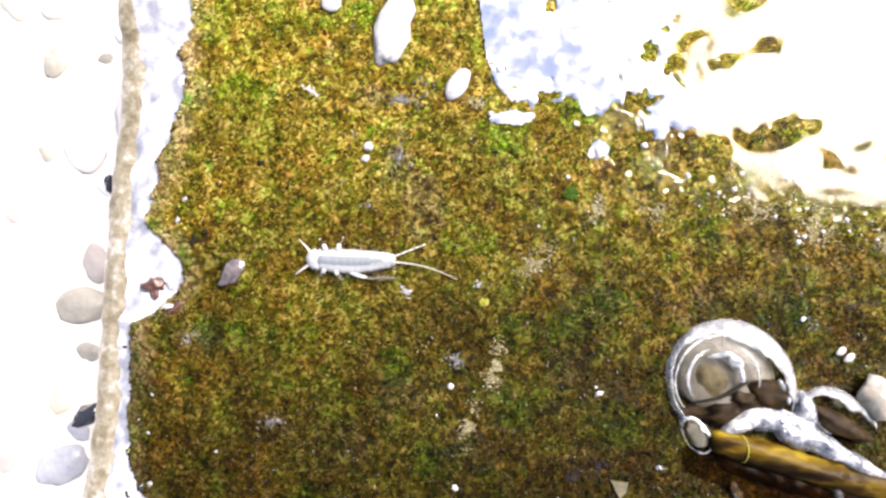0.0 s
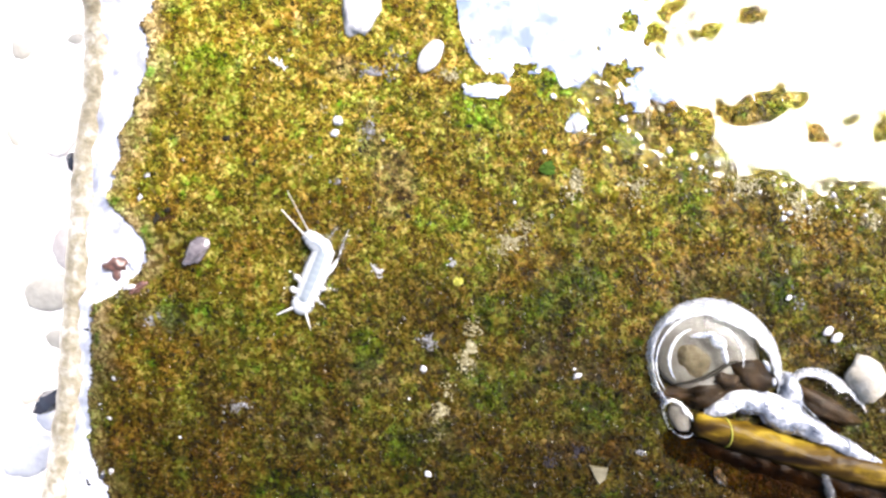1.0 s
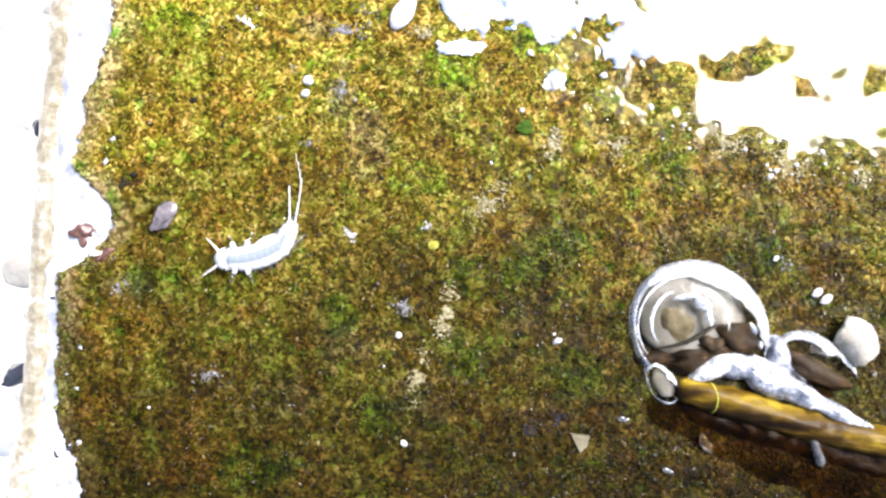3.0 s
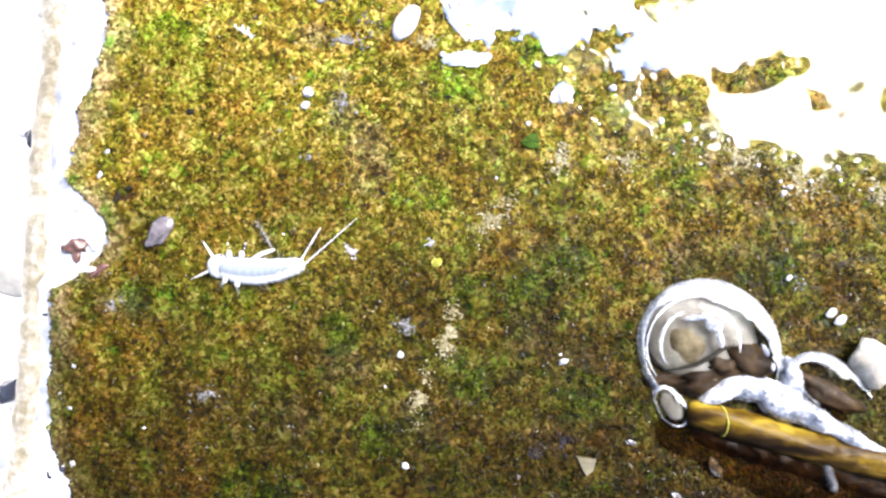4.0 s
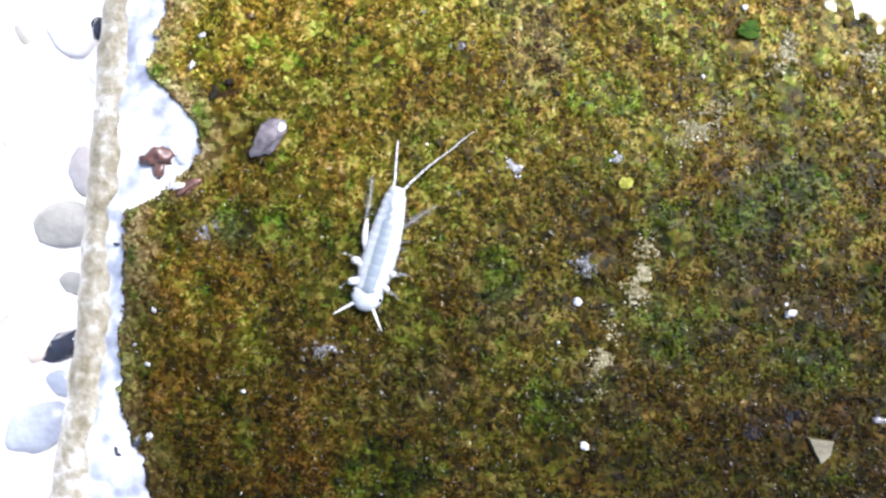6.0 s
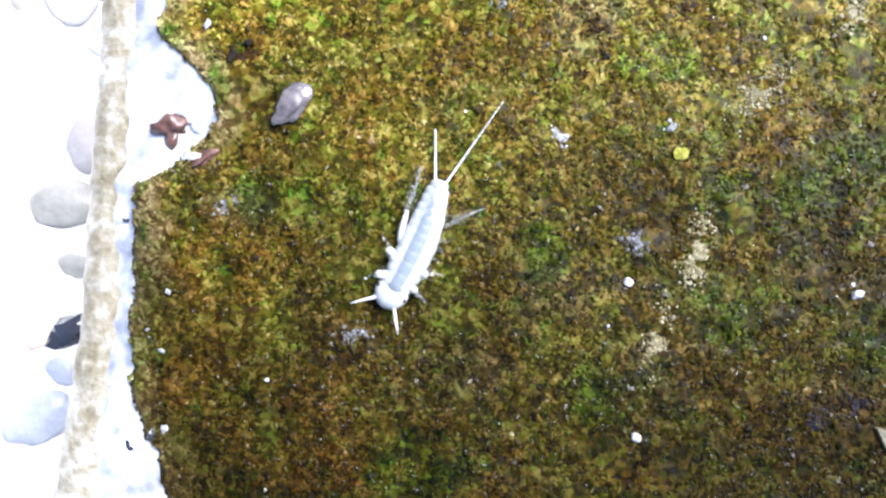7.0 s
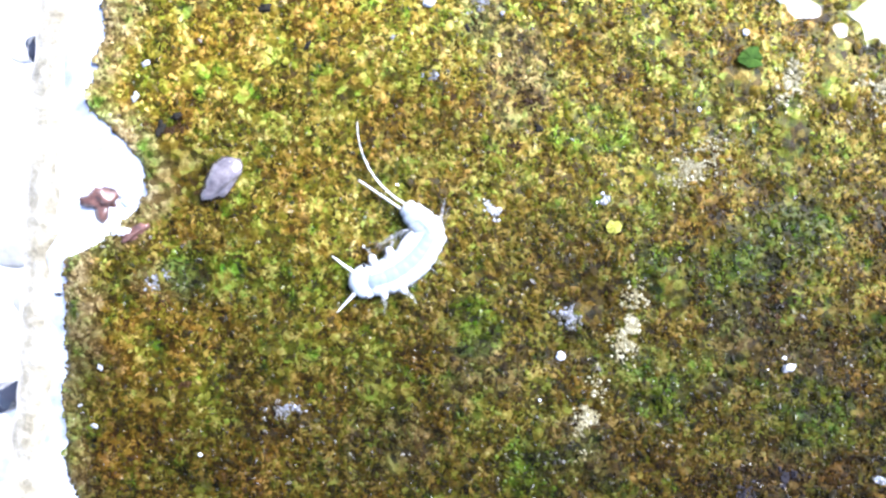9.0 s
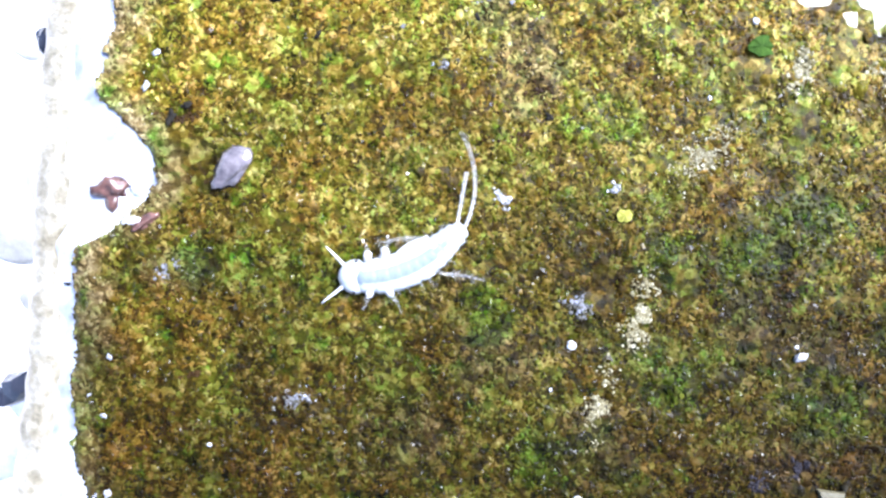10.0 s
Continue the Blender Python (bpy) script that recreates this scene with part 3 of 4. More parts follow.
def film_sheet(name, mat, keep, lift, wide=False):
    """The film's skin where keep(x, y, depth) holds, with a rounded border."""
    x, y = np.arange(-14, 63, 0.15), np.arange(0, 45, 0.15)
    xx, yy = np.meshgrid(x, y)
    d = film_depth(xx, yy, wide) + 0.16 * fbm(xx, yy, 0.55, 2, 93)
    d = keep(xx, yy, d)
    s = np.clip((d + 0.3) / 0.36, 0, 1)
    z = lift + 0.02 + 0.27 * np.sqrt(np.clip(1 - (1 - s) ** 2, 0, 1)) + 0.04 * fbm(xx, yy, 7.0, 2, 91) + 0.028 * fbm(xx, yy, 2.6, 2, 95)
    f = grid_faces(len(y), len(x))
    f = f[(d.ravel() > -0.3)[f].all(1)]
    used = np.unique(f)
    remap = np.zeros(xx.size, np.int64)
    remap[used] = np.arange(len(used))
    return raw_mesh(name, np.stack([xx, yy, z], -1).reshape(-1, 3)[used], remap[f], mat)


def build_film():
    ob = new("water_film", film_sheet("water_film", MAT["water"], lambda x, y, d: d, 0.0, True))
    ob.visible_shadow = False
    return tagged(ob, "thin bright film of water lying on the stone", "water", kind="structure")


def build_sky_film():
    # this sheet's colour paints the sky's reflection on part of the film
    me = film_sheet("milky_film", MAT["painted_sky"], lambda x, y, d: np.minimum(d, 22.0 - x - 0.15 * (y - 20) + 4.0 * fbm(x, y, 3.0, 3, 27)), -0.03)
    tagged(new("milky_film", me), "stretch of the water film over algae with the sky's reflection painted in", "water", kind="structure")


def build_droplets():
    """Fine drops strung along the border of the film."""
    r = np.random.default_rng(77)
    n = 70
    q, w = r.uniform(0, 6.28, n), r.uniform(0, 1, n) ** 0.6
    x, y = 33 + 12 * w * np.cos(q), 6.8 + 3.2 * w * np.sin(q) - 0.12 * 12 * w * np.cos(q)
    keep = fbm(x, y, 3.0, 2, 78) > -0.15
    verts, faces = [], []
    for cx, cy, q in zip(x[keep], y[keep], r.lognormal(-2.0, 0.5, keep.sum())):
        z, o, t = ground_z(cx, cy), len(verts), r.uniform(0.7, 1.0)
        verts.append((cx, cy, z + 0.12 + q * 0.8))
        for ring in (1, 2):
            for i in range(8):
                a = i * math.pi / 4
                w = q * (0.7, 1.0)[ring - 1] * r.uniform(0.7, 1.35)
                verts.append((cx + w * math.cos(a), cy + w * t * math.sin(a), z + 0.12 + q * (0.55, 0.0)[ring - 1]))
        for i in range(8):
            j = (i + 1) % 8
            faces += [(o, o + 1 + i, o + 1 + j), (o + 1 + i, o + 9 + i, o + 9 + j), (o + 1 + i, o + 9 + j, o + 1 + j)]
    me = raw_mesh("droplet_spray", verts, faces, MAT["white"])
    tagged(new("droplet_spray", me), "fine white water drops along the film's border", "water", kind="stuff")


# ---- ground under the stone ----
def build_ground():
    n = 60
    r = np.concatenate([np.linspace(0, 0.3, 40), 0.3 * 1.45 ** np.arange(1, 22)])
    a = np.linspace(0, 2 * math.pi, n + 1)[:-1]
    rr, aa = np.meshgrid(r, a, indexing="ij")
    x, y = rr * np.cos(aa) * 1000, rr * np.sin(aa) * 1000
    z = -25.0 + 0.8 * fbm(x, y, 20.0, 3, 101) * (rr < 2)
    f = []
    for i in range(len(r) - 1):
        j = np.arange(n)
        f.append(np.stack([i * n + j, (i + 1) * n + j, (i + 1) * n + (j + 1) % n, i * n + (j + 1) % n], -1))
    me = raw_mesh("ground", np.stack([x, y, z], -1).reshape(-1, 3), np.concatenate(f), MAT["ground"])
    tagged(new("ground", me), "pale sunlit gravel bed under the stone", "ground", kind="structure")
    rnd = random.Random(5)
    kinds = [lump("pebble", (1, 0.75, 0.6), MAT["pebble"], 0.22, 0.1, s) for s in range(6)]
    spots = []
    for _ in range(4000):
        q = (rnd.uniform(-92, -37), rnd.uniform(-75, 65))
        s = rnd.choice([1.6, 2.2, 2.8, 3.6, 4.8, 6.5])
        if all((q[0] - o[0]) ** 2 + (q[1] - o[1]) ** 2 > (0.8 * (s + o[2])) ** 2 for o in spots) and q[0] + s < -36.5:
            spots.append((*q, s))
        if len(spots) > 190:
            break
    marked = [(-46.8, -3.1, 3.5, "olive"), (-55, 9.3, 2.2, "rosy"), (-51, 28.5, 2.3, "olive"), (-52, 16.5, 1.3, "olive"), (-45.8, -9.0, 1.8, "olive"), (-49, -23.5, 3.4, "slate"), (-53.5, -2.7, 1.2, "orange"), (-44.9, 2.2, 2.6, "rosy"), (-47, -19.0, 1.8, "slate"), (-44.5, 29.0, 1.2, "olive")]
    for i, (px, py, s, hue) in enumerate(marked):
        ob = new("pebble", lump("pebble", (s, s * 0.7, s * 0.55), MAT[hue], 0.2, 0.1, 50 + i))
        ob.matrix_basis = at(px, py, -25.4, i * 41)
        tagged(ob, {"olive": "greyish olive", "rosy": "pale rosy", "slate": "bluish grey", "orange": "small orange"}[hue] + " pebble in the gravel beside the stone", "pebble", "gravel beside the stone")
    spots = [q for q in spots if all((q[0] - o[0]) ** 2 + (q[1] - o[1]) ** 2 > (0.8 * (q[2] + o[2])) ** 2 for o in marked)]
    for px, py, s in spots:
        ob = new("pebble", rnd.choice(kinds))
        ob.matrix_basis = at(px, py, -25.6 , rnd.uniform(0, 360)) @ Matrix.Diagonal((s, s, s, 1))
        tagged(ob, "pale rounded gravel pebble", "pebble", "gravel beside the stone")


# ---- the nymph ----
# seconds, place in millimetres and heading; bend of the body and of its end; long tail, its curl, short tail
CREEP_A = [
    (0.0, -9.03, 1.84, 179.0),
    (0.3, -8.96, 1.25, 196.7),
    (0.5, -9.32, 1.32, 225.8),
    (0.8, -9.20, 0.09, 256.0),
    (1.0, -9.26, -1.02, 248.9),
    (1.3, -9.53, -0.90, 256.1),
    (1.5, -9.50, -1.44, 262.7),
    (2.0, -9.82, -1.36, 252.6),
    (2.5, -9.93, -2.12, 223.5),
    (2.7, -10.90, -2.50, 212.4),
    (3.8, -11.90, -2.82, 176.8),
    (4.0, -11.91, -2.69, 179.3),
    (4.3, -12.22, -3.20, 184.0),
    (4.5, -11.28, -3.54, 193.0),
    (4.8, -11.65, -4.03, 220.1),
    (5.0, -11.91, -4.66, 247.4),
    (5.2, -12.00, -5.60, 255.7),
]
BENDS_A = [
    (0.0, -6, 0),
    (0.3, 14, 0),
    (0.5, 34, -21),
    (0.8, 15, -70),
    (1.0, -3, 68),
    (1.3, -7, 33),
    (1.5, 8, 0),
    (2.0, -19, 0),
    (2.5, -36, 55),
    (2.7, -22, 46),
    (3.8, -36, 0),
    (4.0, -17, 0),
    (4.3, -14, 0),
    (4.5, -2, 0),
    (4.8, 31, 0),
    (5.0, 8, -46),
    (5.2, -14, 0),
]
TAILS_A = [
    (0.0, -4, -14, 18),
    (0.3, -49, 39, 0),
    (0.5, -38, 12, -5),
    (0.8, -5, 0, 23),
    (1.0, -33, 0, -7),
    (1.3, -5, -6, 15),
    (1.5, -1, 0, 33),
    (2.0, -20, 6, 32),
    (2.5, -9, -8, 16),
    (2.7, 3, 5, 15),
    (3.8, 26, 0, 41),
    (4.0, 29, 0, 47),
    (4.3, 21, 0, 33),
    (4.5, -1, 35, 20),
    (4.8, -32, 71, 1),
    (5.0, -12, 0, -33),
    (5.2, -46, -23, -19),
]
CREEP_B = [
    (5.5, -12.27, -6.37, 259.9),
    (5.7, -12.37, -6.30, 258.8),
    (6.8, -13.01, -7.94, 243.8),
    (7.0, -12.54, -7.86, 245.8),
    (7.3, -12.22, -6.89, 253.2),
    (7.5, -11.19, -5.80, 249.1),
    (7.7, -10.39, -4.45, 249.9),
    (8.0, -9.99, -4.70, 254.3),
    (8.3, -8.82, -4.27, 256.9),
    (8.5, -8.85, -3.90, 259.7),
    (8.8, -8.96, -3.59, 254.0),
    (9.0, -8.67, -4.04, 223.7),
    (9.3, -8.60, -4.05, 229.3),
    (9.5, -9.18, -4.17, 222.3),
    (9.8, -9.30, -5.34, 201.3),
    (10.0, -9.62, -5.23, 202.1),
]
BENDS_B = [
    (5.5, -2, 0),
    (5.7, -1, 0),
    (6.8, -12, 0),
    (7.0, -9, 0),
    (7.3, -14, 0),
    (7.5, -9, 62),
    (7.7, -20, 0),
    (8.0, -3, 79),
    (8.3, -30, 52),
    (8.5, -17, 58),
    (8.8, -32, 11),
    (9.0, -40, 64),
    (9.3, -33, 24),
    (9.5, -32, 34),
    (9.8, -27, 53),
    (10.0, -27, 0),
]
TAILS_B = [
    (5.5, -22, -28, 1),
    (5.7, -28, -16, 4),
    (6.8, -21, 0, 18),
    (7.0, -17, 0, 18),
    (7.3, -55, -1, -9),
    (7.5, -9, -42, 3),
    (7.7, -88, 102, -3),
    (8.0, 19, -62, 7),
    (8.3, 22, -57, 25),
    (8.5, 20, -20, 22),
    (8.8, -81, 87, -21),
    (9.0, 19, -33, 9),
    (9.3, 26, 0, 30),
    (9.5, 18, 0, 30),
    (9.8, -4, 26, 14),
    (10.0, 18, 30, 38),
]

FRONT, REAR, END = 3.3, -2.5, -4.1


def spine(bend, hook, s):
    """Place and heading on the bent body's middle line, s millimetres before the middle."""
    x = y = 0.0
    n = max(4, int(abs(s) / 0.1))
    step = s / n

    def heading(q):
        k = bend / 5.8 * 2 * 0.5 * 1.7
        turn = k * q if q > REAR else k * REAR
        if q < -1.6:
            turn += hook * min(1.0, (-1.6 - q) / 0.8)
        return turn

    for i in range(n):
        h = radians(heading((i + 0.5) * step))
        x, y = x + step * math.cos(h), y + step * math.sin(h)
    return x, y, heading(s)


SEGMENTS = [(2.25, 1.00, 1.6), (1.45, 1.11, 1.5), (0.7, 1.16, 1.45), (0.05, 1.14, 1.3), (-0.5, 1.10, 1.25), (-1.05, 1.05, 1.25), (-1.6, 0.99, 1.25), (-2.15, 0.92, 1.2), (-2.7, 0.84, 1.2), (-3.2, 0.74, 1.1), (-3.65, 0.60, 1.0)]


def segment_mesh(name, half, length, seed, plate=0.0):
    """One ring of the body: a flattened arch with a raised middle and a toothed side."""
    bm = bmesh.new()
    bmesh.ops.create_uvsphere(bm, u_segments=28, v_segments=16, radius=1.0)
    for v in bm.verts:
        c = v.co.copy()
        side = abs(c.y)
        c.x = math.copysign(abs(c.x) ** 0.5, c.x)
        z = c.z * (0.62 if c.z > 0 else 0.30)
        v.co = Vector((c.x * length * 0.66 - side ** 3 * 0.08, c.y * half * (1 + 0.02 * math.sin(seed * 2.3)), z + 0.06 * math.exp(-(c.y * 3.2) ** 2) * (c.z > 0)))
    if plate:
        edge = 0.42 - 0.02 * seed
        bmesh.ops.delete(bm, geom=[f for f in bm.faces if f.calc_center_median().z < 0.3 or abs(f.calc_center_median().y) > half * edge], context="FACES")
        for v in bm.verts:
            v.co.z += 0.012
    return bm_mesh(name, bm, MAT["stripe" if plate else "skin"])


def leg_mesh(name, side, reach, sweep, seed):
    """A stout pale thigh, then a thin glassy shin and foot."""
    rnd = random.Random(seed)
    s = side
    knee = (sweep * 0.5, s * reach * 0.36, 0.30)
    ankle = (sweep * 0.95, s * reach * 0.80, -0.10)
    toe = (sweep * 1.25 + 0.15, s * reach * 1.05, -0.28)
    bm = bmesh.new()
    for (p, q, radii, slot) in (((0, 0, 0.05), knee, (0.13, 0.22, 0.25, 0.22, 0.15), 1), (knee, ankle, (0.15, 0.16, 0.14, 0.11, 0.08), 0), (ankle, toe, (0.08, 0.07, 0.06, 0.05, 0.03), 0)):
        pts = [[c + (d - c) * i / 4 + rnd.uniform(-0.03, 0.03) for c, d in zip(p, q)] for i in range(5)]
        t = tube(pts, radii, 10)
        for f in t.faces:
            f.material_index = slot
        tmp = bpy.data.meshes.new("joint")
        t.to_mesh(tmp)
        t.free()
        bm.from_mesh(tmp)
        bpy.data.meshes.remove(tmp)
    for c, r in ((knee, 0.18 + 0.10 * rnd.random()), (toe, 0.07)) if side < 0 else ():
        made = bmesh.ops.create_icosphere(bm, subdivisions=2, radius=r)["verts"]
        for v in made:
            v.co = Vector((v.co.x * 1.1, v.co.y * 1.4, v.co.z * 0.8)) * (1 + 0.25 * noise.noise(v.co * 6)) + Vector(c)
        for f in {f for v in made for f in v.link_faces}:
            f.material_index = 1
    me = bm_mesh(name, bm, MAT["limb"])
    me.materials.append(MAT["filament"])
    return me


def hind_joint(name, length, radii, key, seed):
    """One half of a hind leg, along x from its joint; the shin bears a fringe of fine hairs."""
    rnd = random.Random(seed)
    pts = [(length * i / 6, 0.06 * math.sin(i * 0.9 + seed), 0.04 * math.sin(i * 0.6)) for i in range(7)]
    bm = tube(pts, radii, 10)
    if name == "shin":
        for i in range(22):
            x = length * rnd.uniform(0.12, 0.95)
            side = rnd.choice([-1, 1])
            hair = tube([(x, 0, 0), (x + 0.16, side * 0.18, -0.02), (x + 0.36, side * rnd.uniform(0.28, 0.46), -0.06)], [0.022, 0.016, 0.006], 4)
            tmp = bpy.data.meshes.new("hair")
            hair.to_mesh(tmp)
            hair.free()
            bm.from_mesh(tmp)
            bpy.data.meshes.remove(tmp)
    return bm_mesh(name, bm, MAT[key])


THIGH, SHIN = 2.5, 3.0


def build_nymph():
    root = tagged(new("insect_nymph"), "pale white aquatic insect nymph with two tails, crawling on algae", "insect")
    made = {"root": root, "body": [], "legs": [], "hind": [], "long": [], "short": []}
    # head with eyes and feelers
    bm = bmesh.new()
    bmesh.ops.create_uvsphere(bm, u_segments=24, v_segments=14, radius=1.0)
    for v in bm.verts:
        c = v.co
        v.co = Vector((c.x * 0.92 - 0.16 * c.y * c.y, c.y * 1.06, c.z * (0.62 if c.z > 0 else 0.35)))
    head = part("head", bm_mesh("head", bm, MAT["skin"]), root, "rounded white head")
    made["body"].append((FRONT, head))
    eye = lump("eye", (0.13, 0.13, 0.15), MAT["eye"], 0.02, 0, 1, 2)
    for s in (1, -1):
        part("eye", eye, head, "small dark eye", at(-0.15, s * 0.92, 0.24))
        pts = [(0.40 + 0.22 * i, s * (0.50 + 0.20 * i), 0.12 + 0.04 * i) for i in range(7)]
        part("antenna", bm_mesh("antenna", tube(pts, [0.14, 0.12, 0.10, 0.09, 0.075, 0.055, 0.03], 8), MAT["filament"]), head, "short white feeler")
    for i, (s, half, length) in enumerate(SEGMENTS):
        seg = part("thorax_segment" if i < 3 else "abdomen_segment", segment_mesh("segment", half, length, i), root)
        made["body"].append((s, seg))
        if i < 9:
            part("back_plate", segment_mesh("back_plate", half, length, i, 1.012), seg, "greyish plate along the back")
        rnd = random.Random(40 + i)
        for side in (1, -1):
            for j in range(5 if i < 5 else (3 if i < 8 else 1)):
                a = rnd.uniform(-0.4, 0.4)
                p0 = (a, side * half * 0.86, 0.05)
                p1 = (a - rnd.uniform(0.05, 0.2), side * (half + rnd.uniform(-0.04, 0.06)), rnd.uniform(-0.1, 0.02))
                p2 = (a - rnd.uniform(0.1, 0.35), side * (half + rnd.choice([0.1, 0.2, 0.35, 0.6]) * rnd.uniform(0.6, 1.2)), rnd.uniform(-0.25, 0.02))
                part("gill_tuft", bm_mesh("gill_tuft", tube([p0, p1, p2], [0.07, 0.04, 0.012], 6), MAT["limb"]), seg, "feathery translucent gill")
        if i < 3:
            for side in (1, -1):
                if i == 2:
                    thigh = part("thigh", hind_joint("thigh", THIGH, (0.10, 0.16, 0.20, 0.21, 0.20, 0.16, 0.10), "filament", side), seg, "pale thigh of the hind leg")
                    shin = part("shin", hind_joint("shin", SHIN, (0.13, 0.13, 0.12, 0.11, 0.09, 0.07, 0.04), "limb", side + 3), seg, "thin glassy fringed shin of the hind leg")
                    made["hind"].append((thigh, shin, side, half))
                    continue
                reach, sweep = (1.25, 0.4) if i == 0 else (1.35, -0.6)
                leg = part("leg", leg_mesh("leg", side, reach, sweep, i * 2 + side), seg, "jointed translucent white leg", at(0, side * half * 0.75, 0.05))
                made["legs"].append((leg, side, half, i))
    for key, count, length in (("long", 9, 6.4), ("short", 5, 3.4)):
        d = length / count
        for i in range(count):
            r0, r1 = (0.090 * (1 - 0.75 * (i + q) / count * (1.0 if key == "long" else 0.45)) for q in (0, 1))
            pts = [(-d * q * 1.12, 0.0, 0.0) for q in (0, 0.33, 0.66, 1)]
            rad = [r0, r0 * 0.93, r1 * 1.05, r1]
            made[key].append(part("cercus_segment", bm_mesh("cercus_segment", tube(pts, rad, 8), MAT["filament"]), root, "thin white tail filament"))
    return made


def motions():
    """The nymph creeps and turns, its body and tails bending as it goes."""
    n = NYMPH
    poses = [(c[0], c[1], c[2], c[3], b[1], b[2], w[1], w[2], w[3]) for c, b, w in zip(CREEP_A + CREEP_B, BENDS_A + BENDS_B, TAILS_A + TAILS_B)]
    walk(n["root"], [(p[0], at(p[1], p[2], 0.62, p[3])) for p in poses])
    for s, ob in n["body"]:
        rows = []
        for p in poses:
            x, y, h = spine(p[4], p[5], s)
            rows.append((p[0], at(x, y, 0.0, h)))
        walk(ob, rows)
    rnd = random.Random(3)
    for leg, side, half, i in n["legs"]:
        rows = [(p[0], at(0, side * half * 0.75, 0.05, rnd.uniform(-16, 16), 0, 0)) for p in poses]
        walk(leg, rows)
    # hind legs: degrees that thigh and shin stand out from straight back, at some seconds
    swing = {-1: ([0, 1.2, 1.6, 2.4, 2.7, 3.8, 4.1, 4.5, 5.0, 7.4, 8.2, 10], [-6, -4, 8, 8, 12, 26, 30, 30, 18, 16, 16, 16], [-24, -20, -12, -12, 8, 92, 140, 140, 8, 8, 170, 170]),
             1: ([0, 1.0, 1.6, 4.6, 5.3, 7.5, 8.1, 9.2, 10], [14, 12, -8, -6, -4, -4, -14, -14, -6], [0, 0, -32, -26, 44, 40, -46, -46, 28])}
    for thigh, shin, side, half in n["hind"]:
        when, out_thigh, out_shin = swing[side]
        upper, lower = [], []
        for p in poses:
            a, b = (180 - side * float(np.interp(p[0], when, v)) for v in (out_thigh, out_shin))
            y0 = side * half * 0.75
            upper.append((p[0], at(0, y0, 0.0, a)))
            lower.append((p[0], at(0.94 * THIGH * math.cos(radians(a)), y0 + 0.94 * THIGH * math.sin(radians(a)), 0.02, b)))
        walk(thigh, upper)
        walk(shin, lower)
    for key, length in (("long", 6.4), ("short", 3.4)):
        obs = n[key]
        d = length / len(obs)
        tracks = [[] for _ in obs]
        for p in poses:
            x, y, h = spine(p[4], p[5], END + 0.25)
            side = 1 if key == "short" else -1
            x, y = x - side * 0.22 * math.sin(radians(h)) * -1, y + side * -0.22 * math.cos(radians(h))
            base, curl = (p[6], p[7]) if key == "long" else (p[8], 0.0)
            up = 58.0 if p[0] == 1.0 and key == "long" else 0.0
            z = -0.05
            for i in range(len(obs)):
                q = h + base + 2 * curl * (i + 0.5) / len(obs)
                tracks[i].append((p[0], at(x, y, z, q, 0, up)))
                flat = d * math.cos(radians(up))
                x, y, z = x - flat * math.cos(radians(q)), y - flat * math.sin(radians(q)), z + d * math.sin(radians(up))
        for ob, rows in zip(obs, tracks):
            walk(ob, rows)


# ---- jelly and stem by the stone's corner ----
def blob_sheet(name, lobes, mat, x0, x1, y0, y1, step=0.2, ripple=0.05, seed=0, base=-0.1):
    """A smooth union of domes (x, y, half lengths, turn, height) as one skin."""
    xx, yy = np.meshgrid(np.arange(x0, x1, step), np.arange(y0, y1, step))
    z = np.full(xx.shape, -1.0)
    for cx, cy, a, b, q, h in lobes:
        c, s = math.cos(radians(q)), math.sin(radians(q))
        u, v = ((xx - cx) * c + (yy - cy) * s) / a, (-(xx - cx) * s + (yy - cy) * c) / b
        r = 1 - u * u - v * v + 0.10 * fbm(xx, yy, 2.5, 2, seed)
        zz = np.where(r > 0, h * np.sqrt(np.clip(r, 0, None)), r)
        m = np.clip(0.5 + (zz - z) / 1.2, 0, 1)
        z = z * (1 - m) + zz * m + 0.3 * m * (1 - m)
    z = z + ripple * fbm(xx, yy, 1.3, 3, seed + 1) * (z > 0)
    f = grid_faces(*xx.shape)
    f = f[(z.ravel() > -0.25)[f].all(1)]
    used = np.unique(f)
    remap = np.zeros(xx.size, np.int64)
    remap[used] = np.arange(len(used))
    return raw_mesh(name, np.stack([xx, yy, z + base], -1).reshape(-1, 3)[used], remap[f], mat)


def ring_points(cx, cy, a, b, q, q0, q1, n, z):
    c, s = math.cos(radians(q)), math.sin(radians(q))
    out = []
    for i in range(n):
        w = radians(q0 + (q1 - q0) * i / (n - 1))
        u, v = a * math.cos(w), b * math.sin(w)
        out.append((cx + u * c - v * s, cy + u * s + v * c, z + 0.12 * math.sin(w * 3 + cx)))
    return out


def collar_sheet(name, lobes, mat, x0, x1, y0, y1, step=0.09):
    """The outer border alone of a union of domes, as a raised pale skin, made wider where it should mirror the sky;
    each lobe ends with the border's width and whether its lower side stays open.
    """
    xx, yy = np.meshgrid(np.arange(x0, x1, step), np.arange(y0, y1, step))
    best, wide, z = np.full(xx.shape, -9.0), np.zeros(xx.shape), np.full(xx.shape, -0.3)
    for cx, cy, a, b, q, h, w, gap in lobes:
        c, s = math.cos(radians(q)), math.sin(radians(q))
        u, v = ((xx - cx) * c + (yy - cy) * s) / a, (-(xx - cx) * s + (yy - cy) * c) / b
        f = 1 - u * u - v * v + 0.05 * fbm(xx, yy, 2.5, 2, 7)
